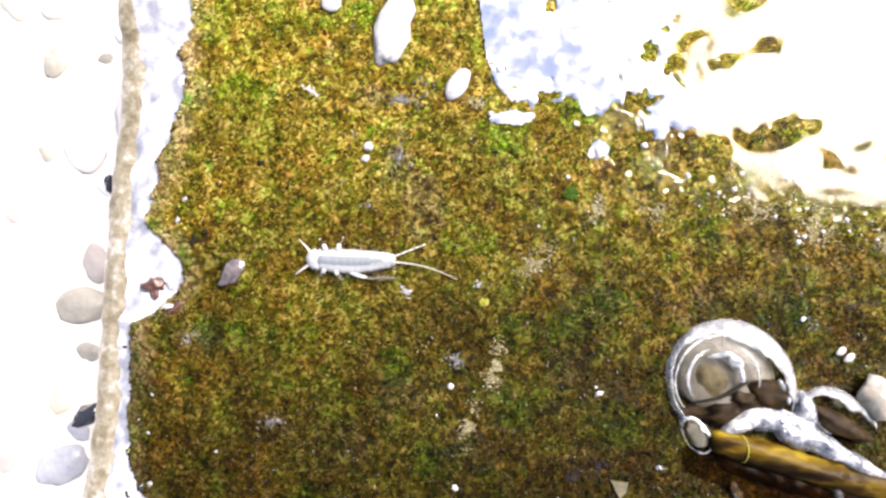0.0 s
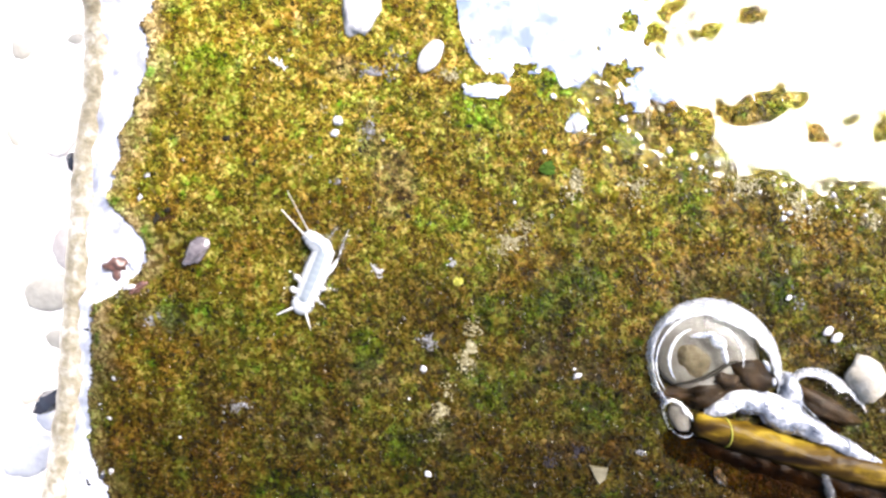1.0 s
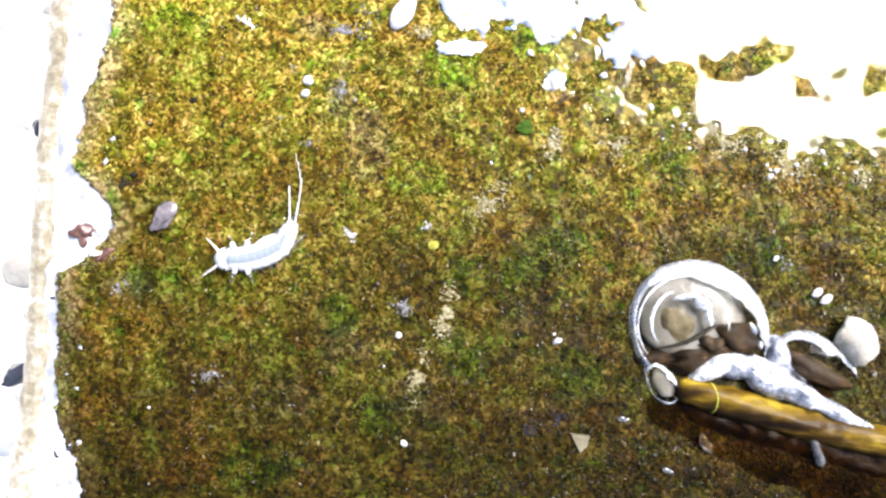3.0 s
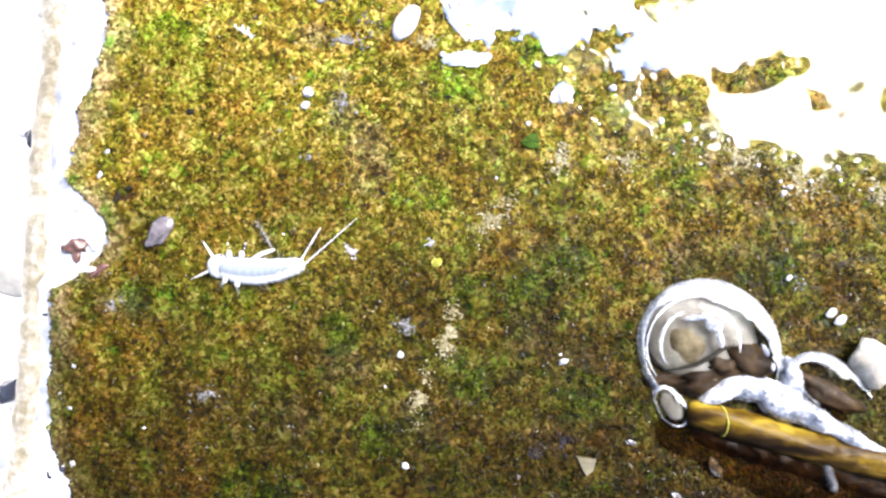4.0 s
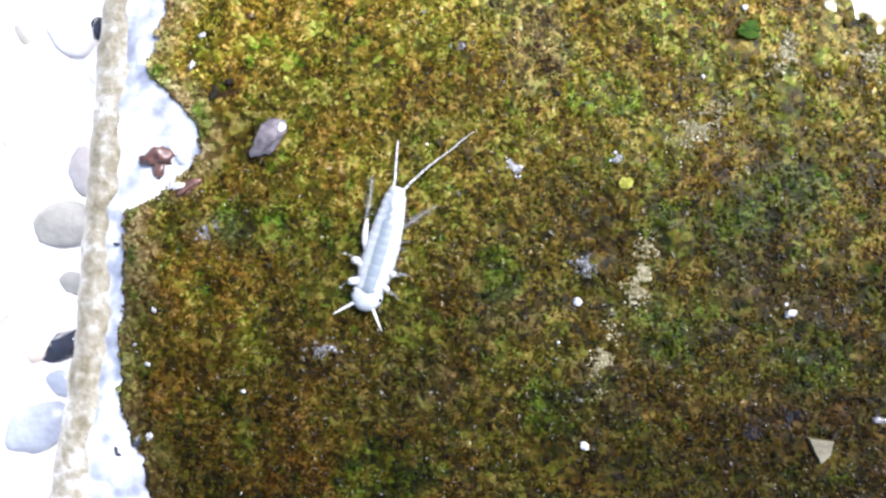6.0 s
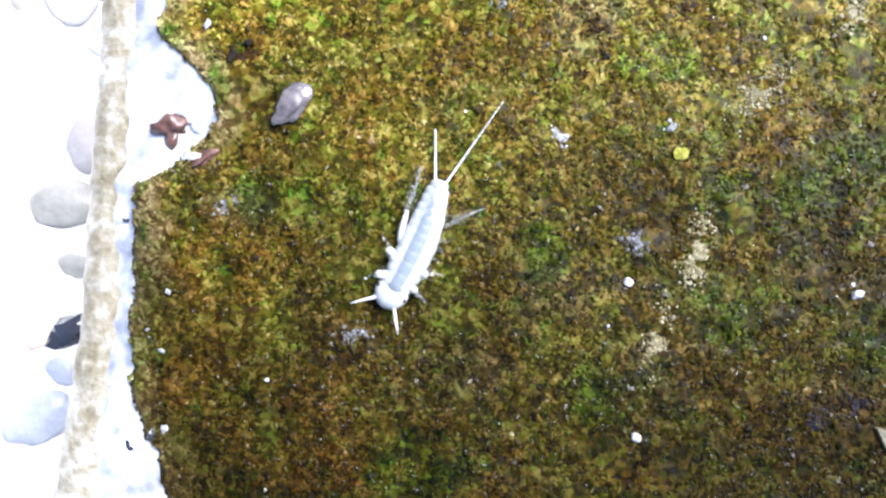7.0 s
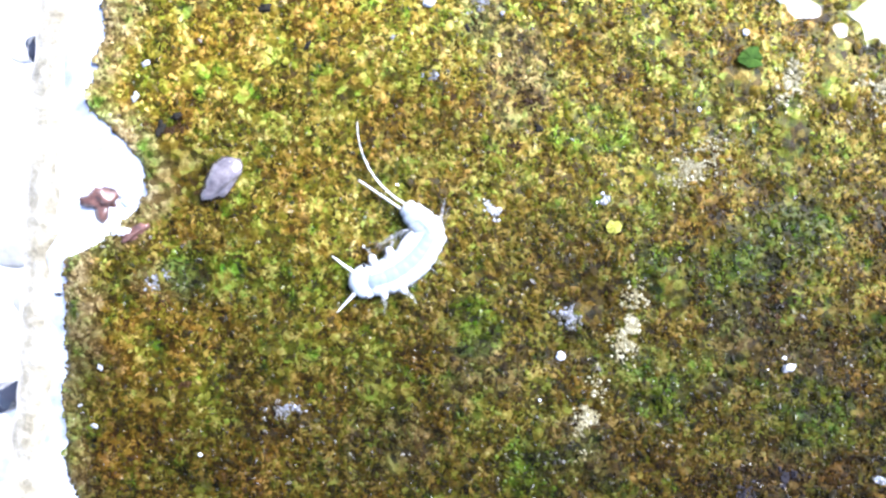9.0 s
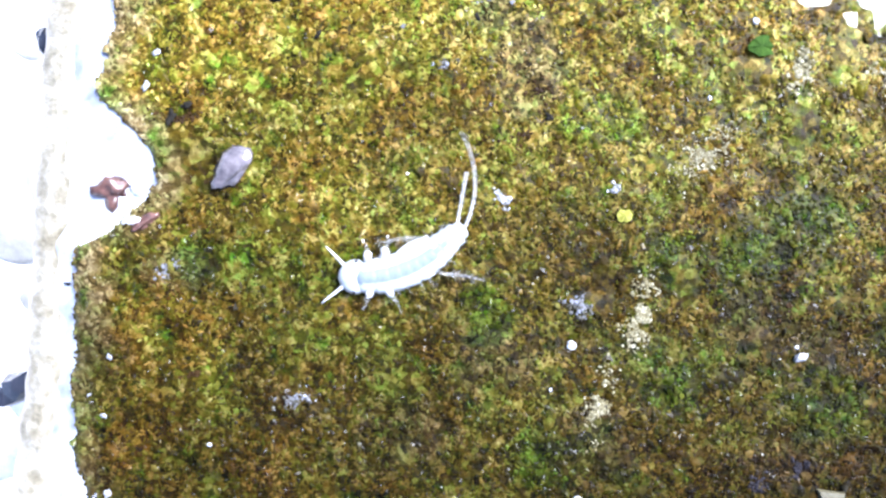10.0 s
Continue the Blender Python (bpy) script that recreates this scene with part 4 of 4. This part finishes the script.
        lit = np.clip(((xx - cx) * 0.55 + (yy - cy) * 0.83) / (np.hypot(xx - cx, yy - cy) + 0.01), 0, 1)
        more = f > best
        low = ((xx - cx) * 0.35 - (yy - cy) * 0.94) / (np.hypot(xx - cx, yy - cy) + 0.01)
        shut = 1 - gap * np.clip((low - 0.5) / 0.25, 0, 1)
        wide = np.where(more, w * (0.34 + 0.8 * lit) * shut, wide)
        z = np.where(more, h * np.sqrt(np.clip(f, 0, None)), z)
        best = np.where(more, f, best)
    wide = wide * (1 + 0.28 * fbm(xx, yy, 1.8, 3, 19))
    rise = np.clip(best / np.maximum(wide, 0.02), 0, 1)
    z = z * 0.9 + 0.30 * np.sqrt(np.clip(1 - (2 * rise - 1) ** 2, 0, 1)) + 0.05 * fbm(xx, yy, 0.8, 3, 23) - 0.08
    f = grid_faces(*xx.shape)
    ok = ((best > -0.05) & (best < wide)).ravel()[f].all(1)
    f = f[ok]
    used = np.unique(f)
    remap = np.zeros(xx.size, np.int64)
    remap[used] = np.arange(len(used))
    return raw_mesh(name, np.stack([xx, yy, z], -1).reshape(-1, 3)[used], remap[f], mat)


def build_jelly():
    jelly = tagged(new("jelly_blob"), "clear jelly blob on the algae, sky reflection painted white on its rims", "jelly")
    lobes = [(26.7, -9.6, 6.2, 5.7, -35, 2.4), (23.3, -14.1, 1.6, 2.2, 25, 1.0), (37.4, -12.7, 3.6, 2.1, -30, 1.5), (33.2, -12.0, 1.5, 1.6, 0, 1.0)]
    dome = part("dome", blob_sheet("dome", lobes, MAT["clear"], 18, 44, -19, -2, 0.15, 0.03, 7), jelly, "clear glossy dome")
    dome.visible_shadow = False

    def skin(name, patches, label, mat, lift, ripple=0.2, seed=0):
        """A thin ragged patch at some height in the jelly."""
        xs, ys = [q[0] for q in patches], [q[1] for q in patches]
        me = blob_sheet(name, patches, MAT[mat], min(xs) - 6, max(xs) + 6, min(ys) - 5, max(ys) + 5, 0.08, ripple, seed, lift)
        return part(name, me, jelly, label)

    # the rim's pale colour and its wider far side paint the sky's reflection
    part("rim", collar_sheet("rim", [(26.7, -9.6, 6.3, 5.8, -35, 2.4, 0.52, 1), (23.4, -14.2, 1.3, 2.2, 25, 1.0, 0.9, 0), (36.9, -12.6, 3.7, 2.2, -33, 1.5, 0.80, 1), (33.2, -12.0, 1.2, 1.8, 0, 1.2, 1.2, 0)], MAT["glassy"], 18, 44, -19, -2), jelly, "glassy rim of the jelly, sky reflection painted bluish white")
    skin("veil", [(27.6, -13.1, 2.0, 0.8, 22, 0.7), (29.8, -12.8, 2.6, 1.1, -6, 0.8), (32.6, -14.0, 2.3, 1.45, -25, 0.8), (35.0, -15.3, 2.3, 1.0, -28, 0.8), (37.7, -16.7, 2.6, 0.75, -28, 0.8), (40.2, -18.0, 2.0, 0.5, -30, 0.7), (33.4, -12.3, 0.9, 1.9, 8, 0.8)], "wrinkled white veil over the stem", "jelly", 0.9, 0.34, 17)
    # highlights of the glossy dome, painted as white patches within it
    skin("bright_fold", [(25.2, -6.8, 1.1, 0.28, 6, 0.25), (26.5, -7.4, 0.8, 0.55, -35, 0.25), (27.0, -8.6, 0.35, 0.75, 12, 0.25)], "white crescent inside the dome, painted as its highlight", "jelly", 2.1, 0.14, 5)
    for cx, cy, a, b, q0, q1, w in ((24.9, -9.0, 2.75, 2.8, 105, 218, 0.13), (25.2, -9.2, 3.5, 3.6, -8, 62, 0.09), (25.4, -9.2, 4.4, 4.2, 70, 215, 0.06)):
        arc = ring_points(cx, cy, a, b, 0, q0, q1, 24, 1.9)
        part("pale_arc", bm_mesh("pale_arc", tube(arc, [0.04 + w * math.sin(math.pi * i / 23) for i in range(24)], 8), MAT["glassy"]), jelly, "thin pale arc inside the dome")
    skin("bright_fold", [(30.9, -9.6, 0.25, 0.6, 30, 0.2), (31.5, -11.0, 0.2, 0.4, 0, 0.2)], "small white patch inside the dome, painted as a highlight", "jelly", 1.6, 0.12, 9)
    # solid grey-brown bodies added in place of a dark reflection in the dome
    part("inclusion", lump("inclusion", (4.7, 4.0, 1.3), MAT["core"], 0.06, 0.1, 4), jelly, "grey-brown body that paints the dark reflection in the dome", at(25.9, -8.5, 0.0, -20))
    part("inclusion", lump("inclusion", (2.0, 2.2, 1.45), MAT["kernel"], 0.24, 0.1, 14), jelly, "grey-brown body that paints the dark reflection in the dome", at(24.8, -9.0, 0.0, 24))
    part("inclusion", lump("inclusion", (0.9, 1.4, 0.7), MAT["core"], 0.2, 0.1, 18), jelly, "grey body inside the lower lobe", at(23.5, -14.3, 0.0, 25))
    crease = [(22.6, -11.2, 1.5), (23.8, -11.0, 1.7), (25.0, -10.7, 1.8), (26.2, -10.1, 1.9), (27.2, -9.4, 1.9), (28.3, -9.1, 1.7)]
    part("crease", bm_mesh("crease", tube(crease, [0.04, 0.13, 0.18, 0.22, 0.2, 0.05], 8), MAT["black"]), jelly, "dark crease inside the dome")
    for x, y, z, q, size, seed in ((26.6, -11.9, 0.2, 6, (4.2, 1.2, 0.9), 6), (29.4, -10.4, 0.1, -30, (2.3, 1.6, 1.5), 8), (27.6, -10.9, 0.2, 10, (1.2, 0.8, 1.5), 12)):
        part("brown_tissue", lump("brown_tissue", size, MAT["tissue"], 0.7, 0.1, seed), jelly, "brown tissue inside the dome", at(x, y, z, q))
    part("brown_tissue", lump("brown_tissue", (2.7, 1.0, 0.8), MAT["tissue"], 0.6, 0.1, 10), jelly, "brown body inside the small lobe", at(36.6, -13.4, 0.1, -30))
    for x, y, w, q in ((27.0, -19.6, 0.8, 30), (19.9, -17.4, 0.45, 75), (23.7, -21.9, 0.45, 60)):
        put("water_bead", lump("water_bead", (0.5, 1.05, 0.35), MAT["bead"], 0.5, 0.1, int(x)), x, y, "small clear milky bead beside the stem", "drop", "water beads", q, 0.35, w)
    curl = [(34.2, -17.9, 0.9), (35.0, -17.95, 1.0), (35.7, -18.4, 0.95), (36.1, -19.2, 0.8), (36.4, -20.2, 0.65), (36.7, -21.1, 0.5), (37.1, -21.7, 0.35)]
    strand = bm_mesh("jelly_strand", tube(curl, [0.12, 0.30, 0.40, 0.34, 0.42, 0.50, 0.15], 10), MAT["bead"])
    tagged(new("jelly_strand", strand), "curled glassy strand of jelly over the stem", "jelly")
    # amber stem under the veil; the rod below it is brown with shadow painted in
    stem = tagged(new("stem_fragment"), "amber-brown translucent plant stem lying half under jelly", "stem")

    def rod(name, y0, z0, r0, r1, mat, label, rough):
        pts, rad = [], []
        for i in range(30):
            k = i / 29
            pts.append((24.6 + 20.8 * k, y0 - 5.7 * k - 0.35 * math.sin(k * 3.0), z0 + 0.1 * math.sin(k * 9)))
            rad.append((r0 + (r1 - r0) * k) * (1 + 0.05 * math.sin(i * 2.4)) * min(1, 0.6 + k * 9))
        bm = tube(pts, rad, 28)
        bmesh.ops.subdivide_edges(bm, edges=bm.edges[:], cuts=1)
        for v in bm.verts:
            n = noise.noise(v.co * 0.9) * 0.22 + noise.noise(v.co * 2.6) * 0.16
            v.co += Vector((0, n * 0.8, n)) * rough
        part(name, bm_mesh(name, bm, MAT[mat]), stem, label)
        return pts, rad

    pts, rad = rod("stalk", -14.6, 0.35, 1.3, 1.4, "stem", "", 0.9)
    rod("rotten_side", -16.2, -1.0, 1.4, 1.9, "underside", "dark brown underside with shadow painted in", 1.6)
    slime = blob_sheet("slime", [(25.0, -17.0, 3.0, 1.7, -14, 0.25), (29.0, -18.4, 3.8, 2.4, -16, 0.3), (33.5, -20.0, 4.4, 2.9, -17, 0.3), (38.5, -21.8, 4.6, 3.2, -18, 0.3), (43.0, -23.4, 4.0, 3.0, -18, 0.25), (35.6, -14.2, 2.6, 1.2, -30, 0.2)], MAT["slime"], 22, 48, -27, -14, 0.12, 0.06, 27, 0.30)
    part("slime", slime, stem, "wet brown slime round the stem").visible_shadow = False
    p = Vector(pts[4])
    ring = [(p.x - 0.2 + 0.35 * math.sin(a), p.y + (rad[4] + 0.05) * math.cos(a), p.z + (rad[4] + 0.06) * math.sin(a)) for a in np.linspace(0.2, 2.9, 12)]
    part("node_ring", bm_mesh("node_ring", tube(ring, [0.10] * 12, 6), MAT["yellow"]), stem, "paler ring round the stem")


# ---- small things on the coat ----
def ground_z(x, y):
    return float(mat_height(np.array([x]), np.array([y]))[0])


def put(name, me, x, y, label, category, group="", rz=0.0, lift=-0.05, scale=1.0):
    ob = new(name, me)
    ob.matrix_basis = at(x, y, ground_z(x, y) + lift, rz) @ Matrix.Diagonal((scale, scale, scale, 1))
    return tagged(ob, label, category, group)


def crust(name, x, y, a, b, rz, n, mat, label, seed, size=0.145):
    """A patch of fine grains grown or washed onto the coat."""
    n *= 5
    r = np.random.default_rng(seed)
    q, d = r.uniform(0, 6.28, n), 0.55 * np.abs(r.normal(0, 1, n))
    u, v = a * d * np.cos(q), b * d * np.sin(q)
    c, s = math.cos(radians(rz)), math.sin(radians(rz))
    px, py = x + u * c - v * s, y + u * s + v * c
    thick = fbm(px, py, 0.8, 2, seed + 200) > -0.1
    px, py = px[thick], py[thick]
    verts, faces = [], []
    for cx, cy in zip(px, py):
        h = size * r.uniform(0.5, 1.3)
        z = ground_z(cx, cy) + r.uniform(-0.05, 0.08)
        o = len(verts)
        t = r.uniform(0, 6.28)
        verts.append((cx, cy, z + h * 0.35))
        for i in range(5):
            verts.append((cx + h * r.uniform(0.7, 1.2) * math.cos(t + i * 1.2566), cy + h * r.uniform(0.7, 1.2) * math.sin(t + i * 1.2566), z - 0.05 + r.uniform(-0.05, 0.1)))
        faces += [(o, o + 1 + i, o + 1 + (i + 1) % 5) for i in range(5)]
    me = raw_mesh(name, verts, faces, mat, False)
    return tagged(new(name, me), label, "crust", kind="stuff")


def flake(name, a, b, mat, seed):
    """A thin leaf-like scrap with a torn outline."""
    rnd = random.Random(seed)
    bm = bmesh.new()
    top, low = [], []
    for i in range(18):
        q = i * math.pi / 9
        k = 1 + rnd.uniform(-0.22, 0.22)
        z = rnd.uniform(-0.04, 0.08)
        top.append(bm.verts.new((a * k * math.cos(q), b * k * math.sin(q), z + 0.05)))
        low.append(bm.verts.new((a * k * math.cos(q), b * k * math.sin(q), z)))
    mid = bm.verts.new((0, 0, 0.13))
    for i in range(18):
        j = (i + 1) % 18
        bm.faces.new((mid, top[i], top[j]))
        bm.faces.new((top[i], low[i], low[j], top[j]))
    return bm_mesh(name, bm, mat, False)


def chip_mesh(name, outline, high, mat):
    """A flat splinter of stone with sharp corners."""
    bm = bmesh.new()
    low = [bm.verts.new((x, y, 0)) for x, y in outline]
    top = [bm.verts.new((x * 0.88, y * 0.88, high)) for x, y in outline]
    bm.faces.new(top)
    for i in range(len(outline)):
        j = (i + 1) % len(outline)
        bm.faces.new((low[i], low[j], top[j], top[i]))
    return bm_mesh(name, bm, mat, False)


def build_small():
    put("mauve_shell", lump("mauve_shell", (1.55, 0.9, 0.8), MAT["mauve"], 0.5, 0.05, 2), -20.3, 0.9, "small mauve-grey shell with a wet shine on algae", "shell", rz=58)
    grains = [(-7.4, 12.8, 0.46), (-7.7, 11.7, 0.40), (14.6, 12.4, 0.72), (0.4, -9.9, 0.30), (18.9, 12.9, 0.34), (14.7, 16.7, 0.50), (5.1, 20.2, 0.36), (0.8, -19.3, 0.32), (-21.6, -16.0, 0.15), (11.6, 9.9, 0.22), (23.0, 10.0, 0.3), (12.4, 15.0, 0.3), (4.2, 16.0, 0.25), (-0.9, -12.6, 0.11), (8.8, 5.2, 0.15), (14.1, -10.0, 0.14)]
    kinds = [lump("white_grain", (1, 0.86, 0.8), MAT["white"], 0.30, 0, s, 3) for s in range(3)]
    for i, (x, y, r) in enumerate(grains):
        put("white_grain", kinds[i % 3], x, y, "round white grain sitting on the algae", "grain", "white grains", i * 47, 0.05, r)
    # the two at x -24 and -23 paint the dark of cracks in the coat
    for i, (x, y, r) in enumerate([(-17.6, 11.2, 0.5), (-15.1, 9.0, 0.34), (-5.4, 10.1, 0.32), (4.6, 12.3, 0.34), (-24.0, 3.9, 0.5), (-1.0, 4.0, 0.4), (-23.0, 4.6, 0.4)]):
        put("dark_speck", lump("dark_speck", (0.8, 0.4, 0.25), MAT["black"], 0.9, 0.1, i, 3), x, y, "black speck on the algae", "debris", "dark specks", i * 63, 0.1, r)
    put("yellow_flake", flake("yellow_flake", 0.48, 0.38, MAT["yellow"], 3), 3.6, -2.0, "bright yellow-green flake on the algae", "flake", rz=20, lift=0.15)
    put("green_flake", flake("green_flake", 0.85, 0.65, MAT["leaf"], 8), 11.8, 8.3, "dark green flake of weed on the algae", "flake", lift=0.2)
    put("pale_chip", chip_mesh("pale_chip", [(-0.9, 0.7), (0.9, 0.75), (0.75, -0.35), (0.2, -0.95), (-0.35, -0.2)], 0.35, MAT["crustflat"]), 16.1, -19.4, "angular cream stone chip on the algae", "chip", rz=-8)
    put("cream_pebble", lump("cream_pebble", (1.75, 2.0, 2.2), MAT["cream"], 0.30, 0.05, 9), 40.1, -10.9, "smooth cream pebble beside the jelly", "pebble", rz=20)
    put("red_stone", lump("red_stone", (1.15, 0.8, 1.3), MAT["red"], 0.95, 0.05, 5), -27.9, -0.6, "rough red-brown stone in the notch of the rim", "stone", lift=-0.5)
    put("red_stone", lump("red_stone", (0.75, 0.3, 0.5), MAT["red"], 1.1, 0.05, 15), -25.8, -2.6, "thin red-brown splinter in the notch of the rim", "stone", rz=30, lift=-0.15)
    put("notch_drop", lump("notch_drop", (0.7, 0.85, 0.8), MAT["glassy"], 0.35, 0.05, 41), -26.2, -0.4, "clear glassy drop beside the red-brown stone", "drop", "water beads", 20, -0.3)
    put("notch_drop", lump("notch_drop", (0.55, 0.3, 0.4), MAT["white"], 0.5, 0.05, 43), -26.5, -2.4, "small white drop beside the red-brown stone", "drop", "water beads", 10, -0.2)
    crust("mineral_crust", 4.6, -8.0, 0.8, 2.0, -8, 420, MAT["crust"], "pale yellowish mineral crust on the algae", 1, 0.115)
    crust("mineral_crust", 2.1, -13.6, 0.7, 2.2, -12, 230, MAT["crust"], "pale yellowish mineral crust on the algae", 2, 0.11)
    crust("mineral_crust", 8.7, 1.9, 2.6, 1.4, 35, 300, MAT["crust"], "thin scattered mineral crust on the algae", 3, 0.09)
    crust("mineral_crust", 19.5, 6.5, 2.4, 1.6, 40, 60, MAT["crust"], "thin scattered mineral crust on the algae", 4)
    crust("mineral_crust", 36.0, 5.5, 4.0, 1.4, -15, 90, MAT["crust"], "thin scattered mineral crust on the algae", 6)
    crust("grey_crust", -3.8, -1.0, 1.1, 0.35, -38, 26, MAT["lime"], "greyish white thread of lime on the algae", 5)
    crust("grey_crust", -4.2, 17.3, 1.8, 0.8, -20, 90, MAT["bluegrey"], "bluish grey crust on the algae", 7)
    crust("grey_crust", -24.2, -5.5, 1.2, 0.8, 0, 45, MAT["bluegrey"], "bluish grey crust on the algae", 8)
    crust("grey_crust", -16.4, -13.4, 1.3, 0.7, 20, 30, MAT["bluegrey"], "bluish grey crust on the algae", 9)
    crust("grey_crust", 1.0, -7.6, 1.2, 0.6, -25, 24, MAT["bluegrey"], "bluish grey crust on the algae", 10)
    crust("grey_crust", 3.0, -0.4, 0.6, 0.4, 0, 12, MAT["lime"], "greyish white thread of lime on the algae", 11)
    # drops painted white all over for the sky that they mirror
    put("milky_drop", lump("milky_drop", (1.75, 0.95, 0.9), MAT["white"], 0.10, 0.1, 31), 1.1, 18.8, "drop on the algae, sky reflection painted white", "drop", "milky drops", 58)
    put("milky_drop", lump("milky_drop", (3.6, 1.75, 0.9), MAT["white"], 0.34, 0.1, 33), -5.0, 24.2, "large drop on the algae, sky reflection painted white", "drop", "milky drops", 72)
    put("milky_drop", lump("milky_drop", (1.0, 0.9, 0.7), MAT["white"], 0.15, 0.1, 35), -11.0, 26.7, "drop on the algae, sky reflection painted white", "drop", "milky drops", 20)
    crust("detritus", 31.0, -20.0, 7.5, 1.5, -14, 70, MAT["gut"], "dark brown detritus along the stem", 21, 0.24)
    crust("detritus", 40.0, -22.5, 5.0, 2.0, -10, 50, MAT["gut"], "dark brown detritus along the stem", 22, 0.24)
    crust("detritus", 33.0, -14.0, 3.0, 1.0, -20, 20, MAT["gut"], "dark brown detritus under the jelly", 23, 0.2)
    crust("dark_growth", -2.6, 2.9, 1.5, 0.9, 30, 26, MAT["gut"], "dark brown patch on the algae", 31, 0.12)
    crust("dark_growth", -1.6, 5.6, 1.0, 1.3, 10, 16, MAT["gut"], "dark brown patch on the algae", 32, 0.12)
    crust("dark_growth", 13.5, -7.5, 1.6, 1.8, 0, 26, MAT["gut"], "dark brown patch on the algae", 33, 0.12)
    crust("dark_growth", -24.6, 4.0, 1.3, 0.6, -20, 14, MAT["gut"], "dark brown patch on the algae", 34, 0.12)
    crust("dark_growth", 11.0, -17.0, 2.0, 1.2, 20, 22, MAT["gut"], "dark brown patch on the algae", 35, 0.12)
    for i, (x, y, a, b, q, n, key) in enumerate([(-13.0, 18.2, 0.9, 0.3, -30, 16, "white"), (-4.6, 11.9, 0.8, 1.2, 0, 30, "bluegrey"), (-10.2, 9.7, 0.7, 0.4, 10, 18, "bluegrey"), (-7.3, 7.2, 0.7, 0.5, 0, 18, "bluegrey"), (-9.1, 14.2, 0.8, 0.4, 0, 16, "crust"), (14.2, 6.7, 0.8, 1.5, -28, 120, "crust"), (29.5, 6.7, 3.0, 1.2, -8, 110, "crust"), (35.0, 4.6, 1.6, 1.8, 0, 70, "crust"), (41.5, 3.6, 1.6, 2.2, 0, 70, "crust"), (34.7, -3.2, 0.8, 1.5, -10, 20, "bluegrey"), (-2.0, 18.6, 1.0, 1.0, 0, 24, "bluegrey"), (3.0, 17.0, 1.4, 1.0, 0, 40, "crust")]):
        crust("crust_patch", x, y, a, b, q, n, MAT[key], {"white": "white thread of lime on the algae", "bluegrey": "bluish grey crust on the algae", "crust": "pale yellowish mineral crust on the algae"}[key], 60 + i)
    # white lumps painted in for the glints of small drops
    for x, y, w in ((37.9, -7.2, 0.75), (37.2, -6.6, 0.7), (33.6, -3.6, 0.4)):
        put("water_bead", lump("water_bead", (0.8, 0.5, 0.5), MAT["white"], 0.3, 0.1, int(x)), x, y, "pale painted bright spot on the algae", "drop", "water beads", 35, 0.15, w)
    # glints of small wet spots near the stone's edge, painted as pale lumps, and dark chips on the pale ledge
    for i, (x, y, w) in enumerate(((-24.9, 7.8, 0.30), (-25.6, 5.8, 0.36), (-27.7, -10.7, 0.22), (-28.1, -14.3, 0.24), (-28.9, -13.0, 0.16), (-27.8, -19.0, 0.34))):
        put("water_bead", lump("water_bead", (0.8, 0.5, 0.4), MAT["lime"], 0.9, 0.1, 70 + i), x, y, "pale painted bright spot on the algae", "drop", "water beads", 20 + 47 * i, 0.12, w)
    for i, (x, y, w) in enumerate(((-27.8, 11.5, 0.35), (-28.6, -19.4, 0.4), (-30.2, -20.2, 0.45), (-30.7, -6.3, 0.28))):
        put("dark_chip", lump("dark_chip", (0.9, 0.45, 0.4), MAT["dark"], 0.7, 0.1, 80 + i), x, y, "tiny dark chip on the pale ledge", "chip", "dark chips", 30 + 50 * i, 0.0, w)
    # the last three, long and thin, paint the shade in cracks of the coat
    for i, (x, y, a, b, q, n) in enumerate(((14.3, -17.4, 1.2, 0.9, 10, 60), (11.8, -18.6, 0.7, 1.0, 0, 40), (14.0, -6.2, 1.0, 0.9, 0, 40), (-23.5, 3.8, 1.1, 0.22, 8, 24), (-22.4, -11.7, 1.2, 0.22, 12, 22), (-20.0, -17.5, 0.9, 0.22, 5, 18))):
        crust("dark_growth", x, y, a, b, q, n, MAT["plum" if i < 2 else "gut"], "dark bluish growth on the algae" if i < 2 else "dark brown patch on the algae", 90 + i, 0.13)
    # a pale lump for a white flake, set among the beads
    put("water_bead", lump("water_bead", (0.75, 0.4, 0.4), MAT["lime"], 0.5, 0.1, 97), 14.3, -10.6, "pale painted bright spot on the algae", "drop", "water beads", 15, 0.15, 0.6)
    # dark chips caught on the side of the stone
    chip = new("slate_chip", lump("slate_chip", (1.7, 0.95, 1.2), MAT["dark"], 0.45, 0.0, 21, 2, True))
    chip.matrix_basis = at(-36.4, -13.6, -5.8, 35)
    tagged(chip, "black slate chip wedged against the stone's side", "chip")
    chip = new("slate_chip", lump("slate_chip", (0.7, 1.1, 1.2), MAT["dark"], 0.4, 0.0, 25, 2, True))
    chip.matrix_basis = at(-34.2, 9.8, -5.2, 10)
    tagged(chip, "small black chip stuck to the stone's side", "chip")


STONE = build_stone()
build_flecks(STONE)
build_film()
build_sky_film()
build_droplets()
build_ground()
build_jelly()
build_small()
NYMPH = build_nymph()
motions()
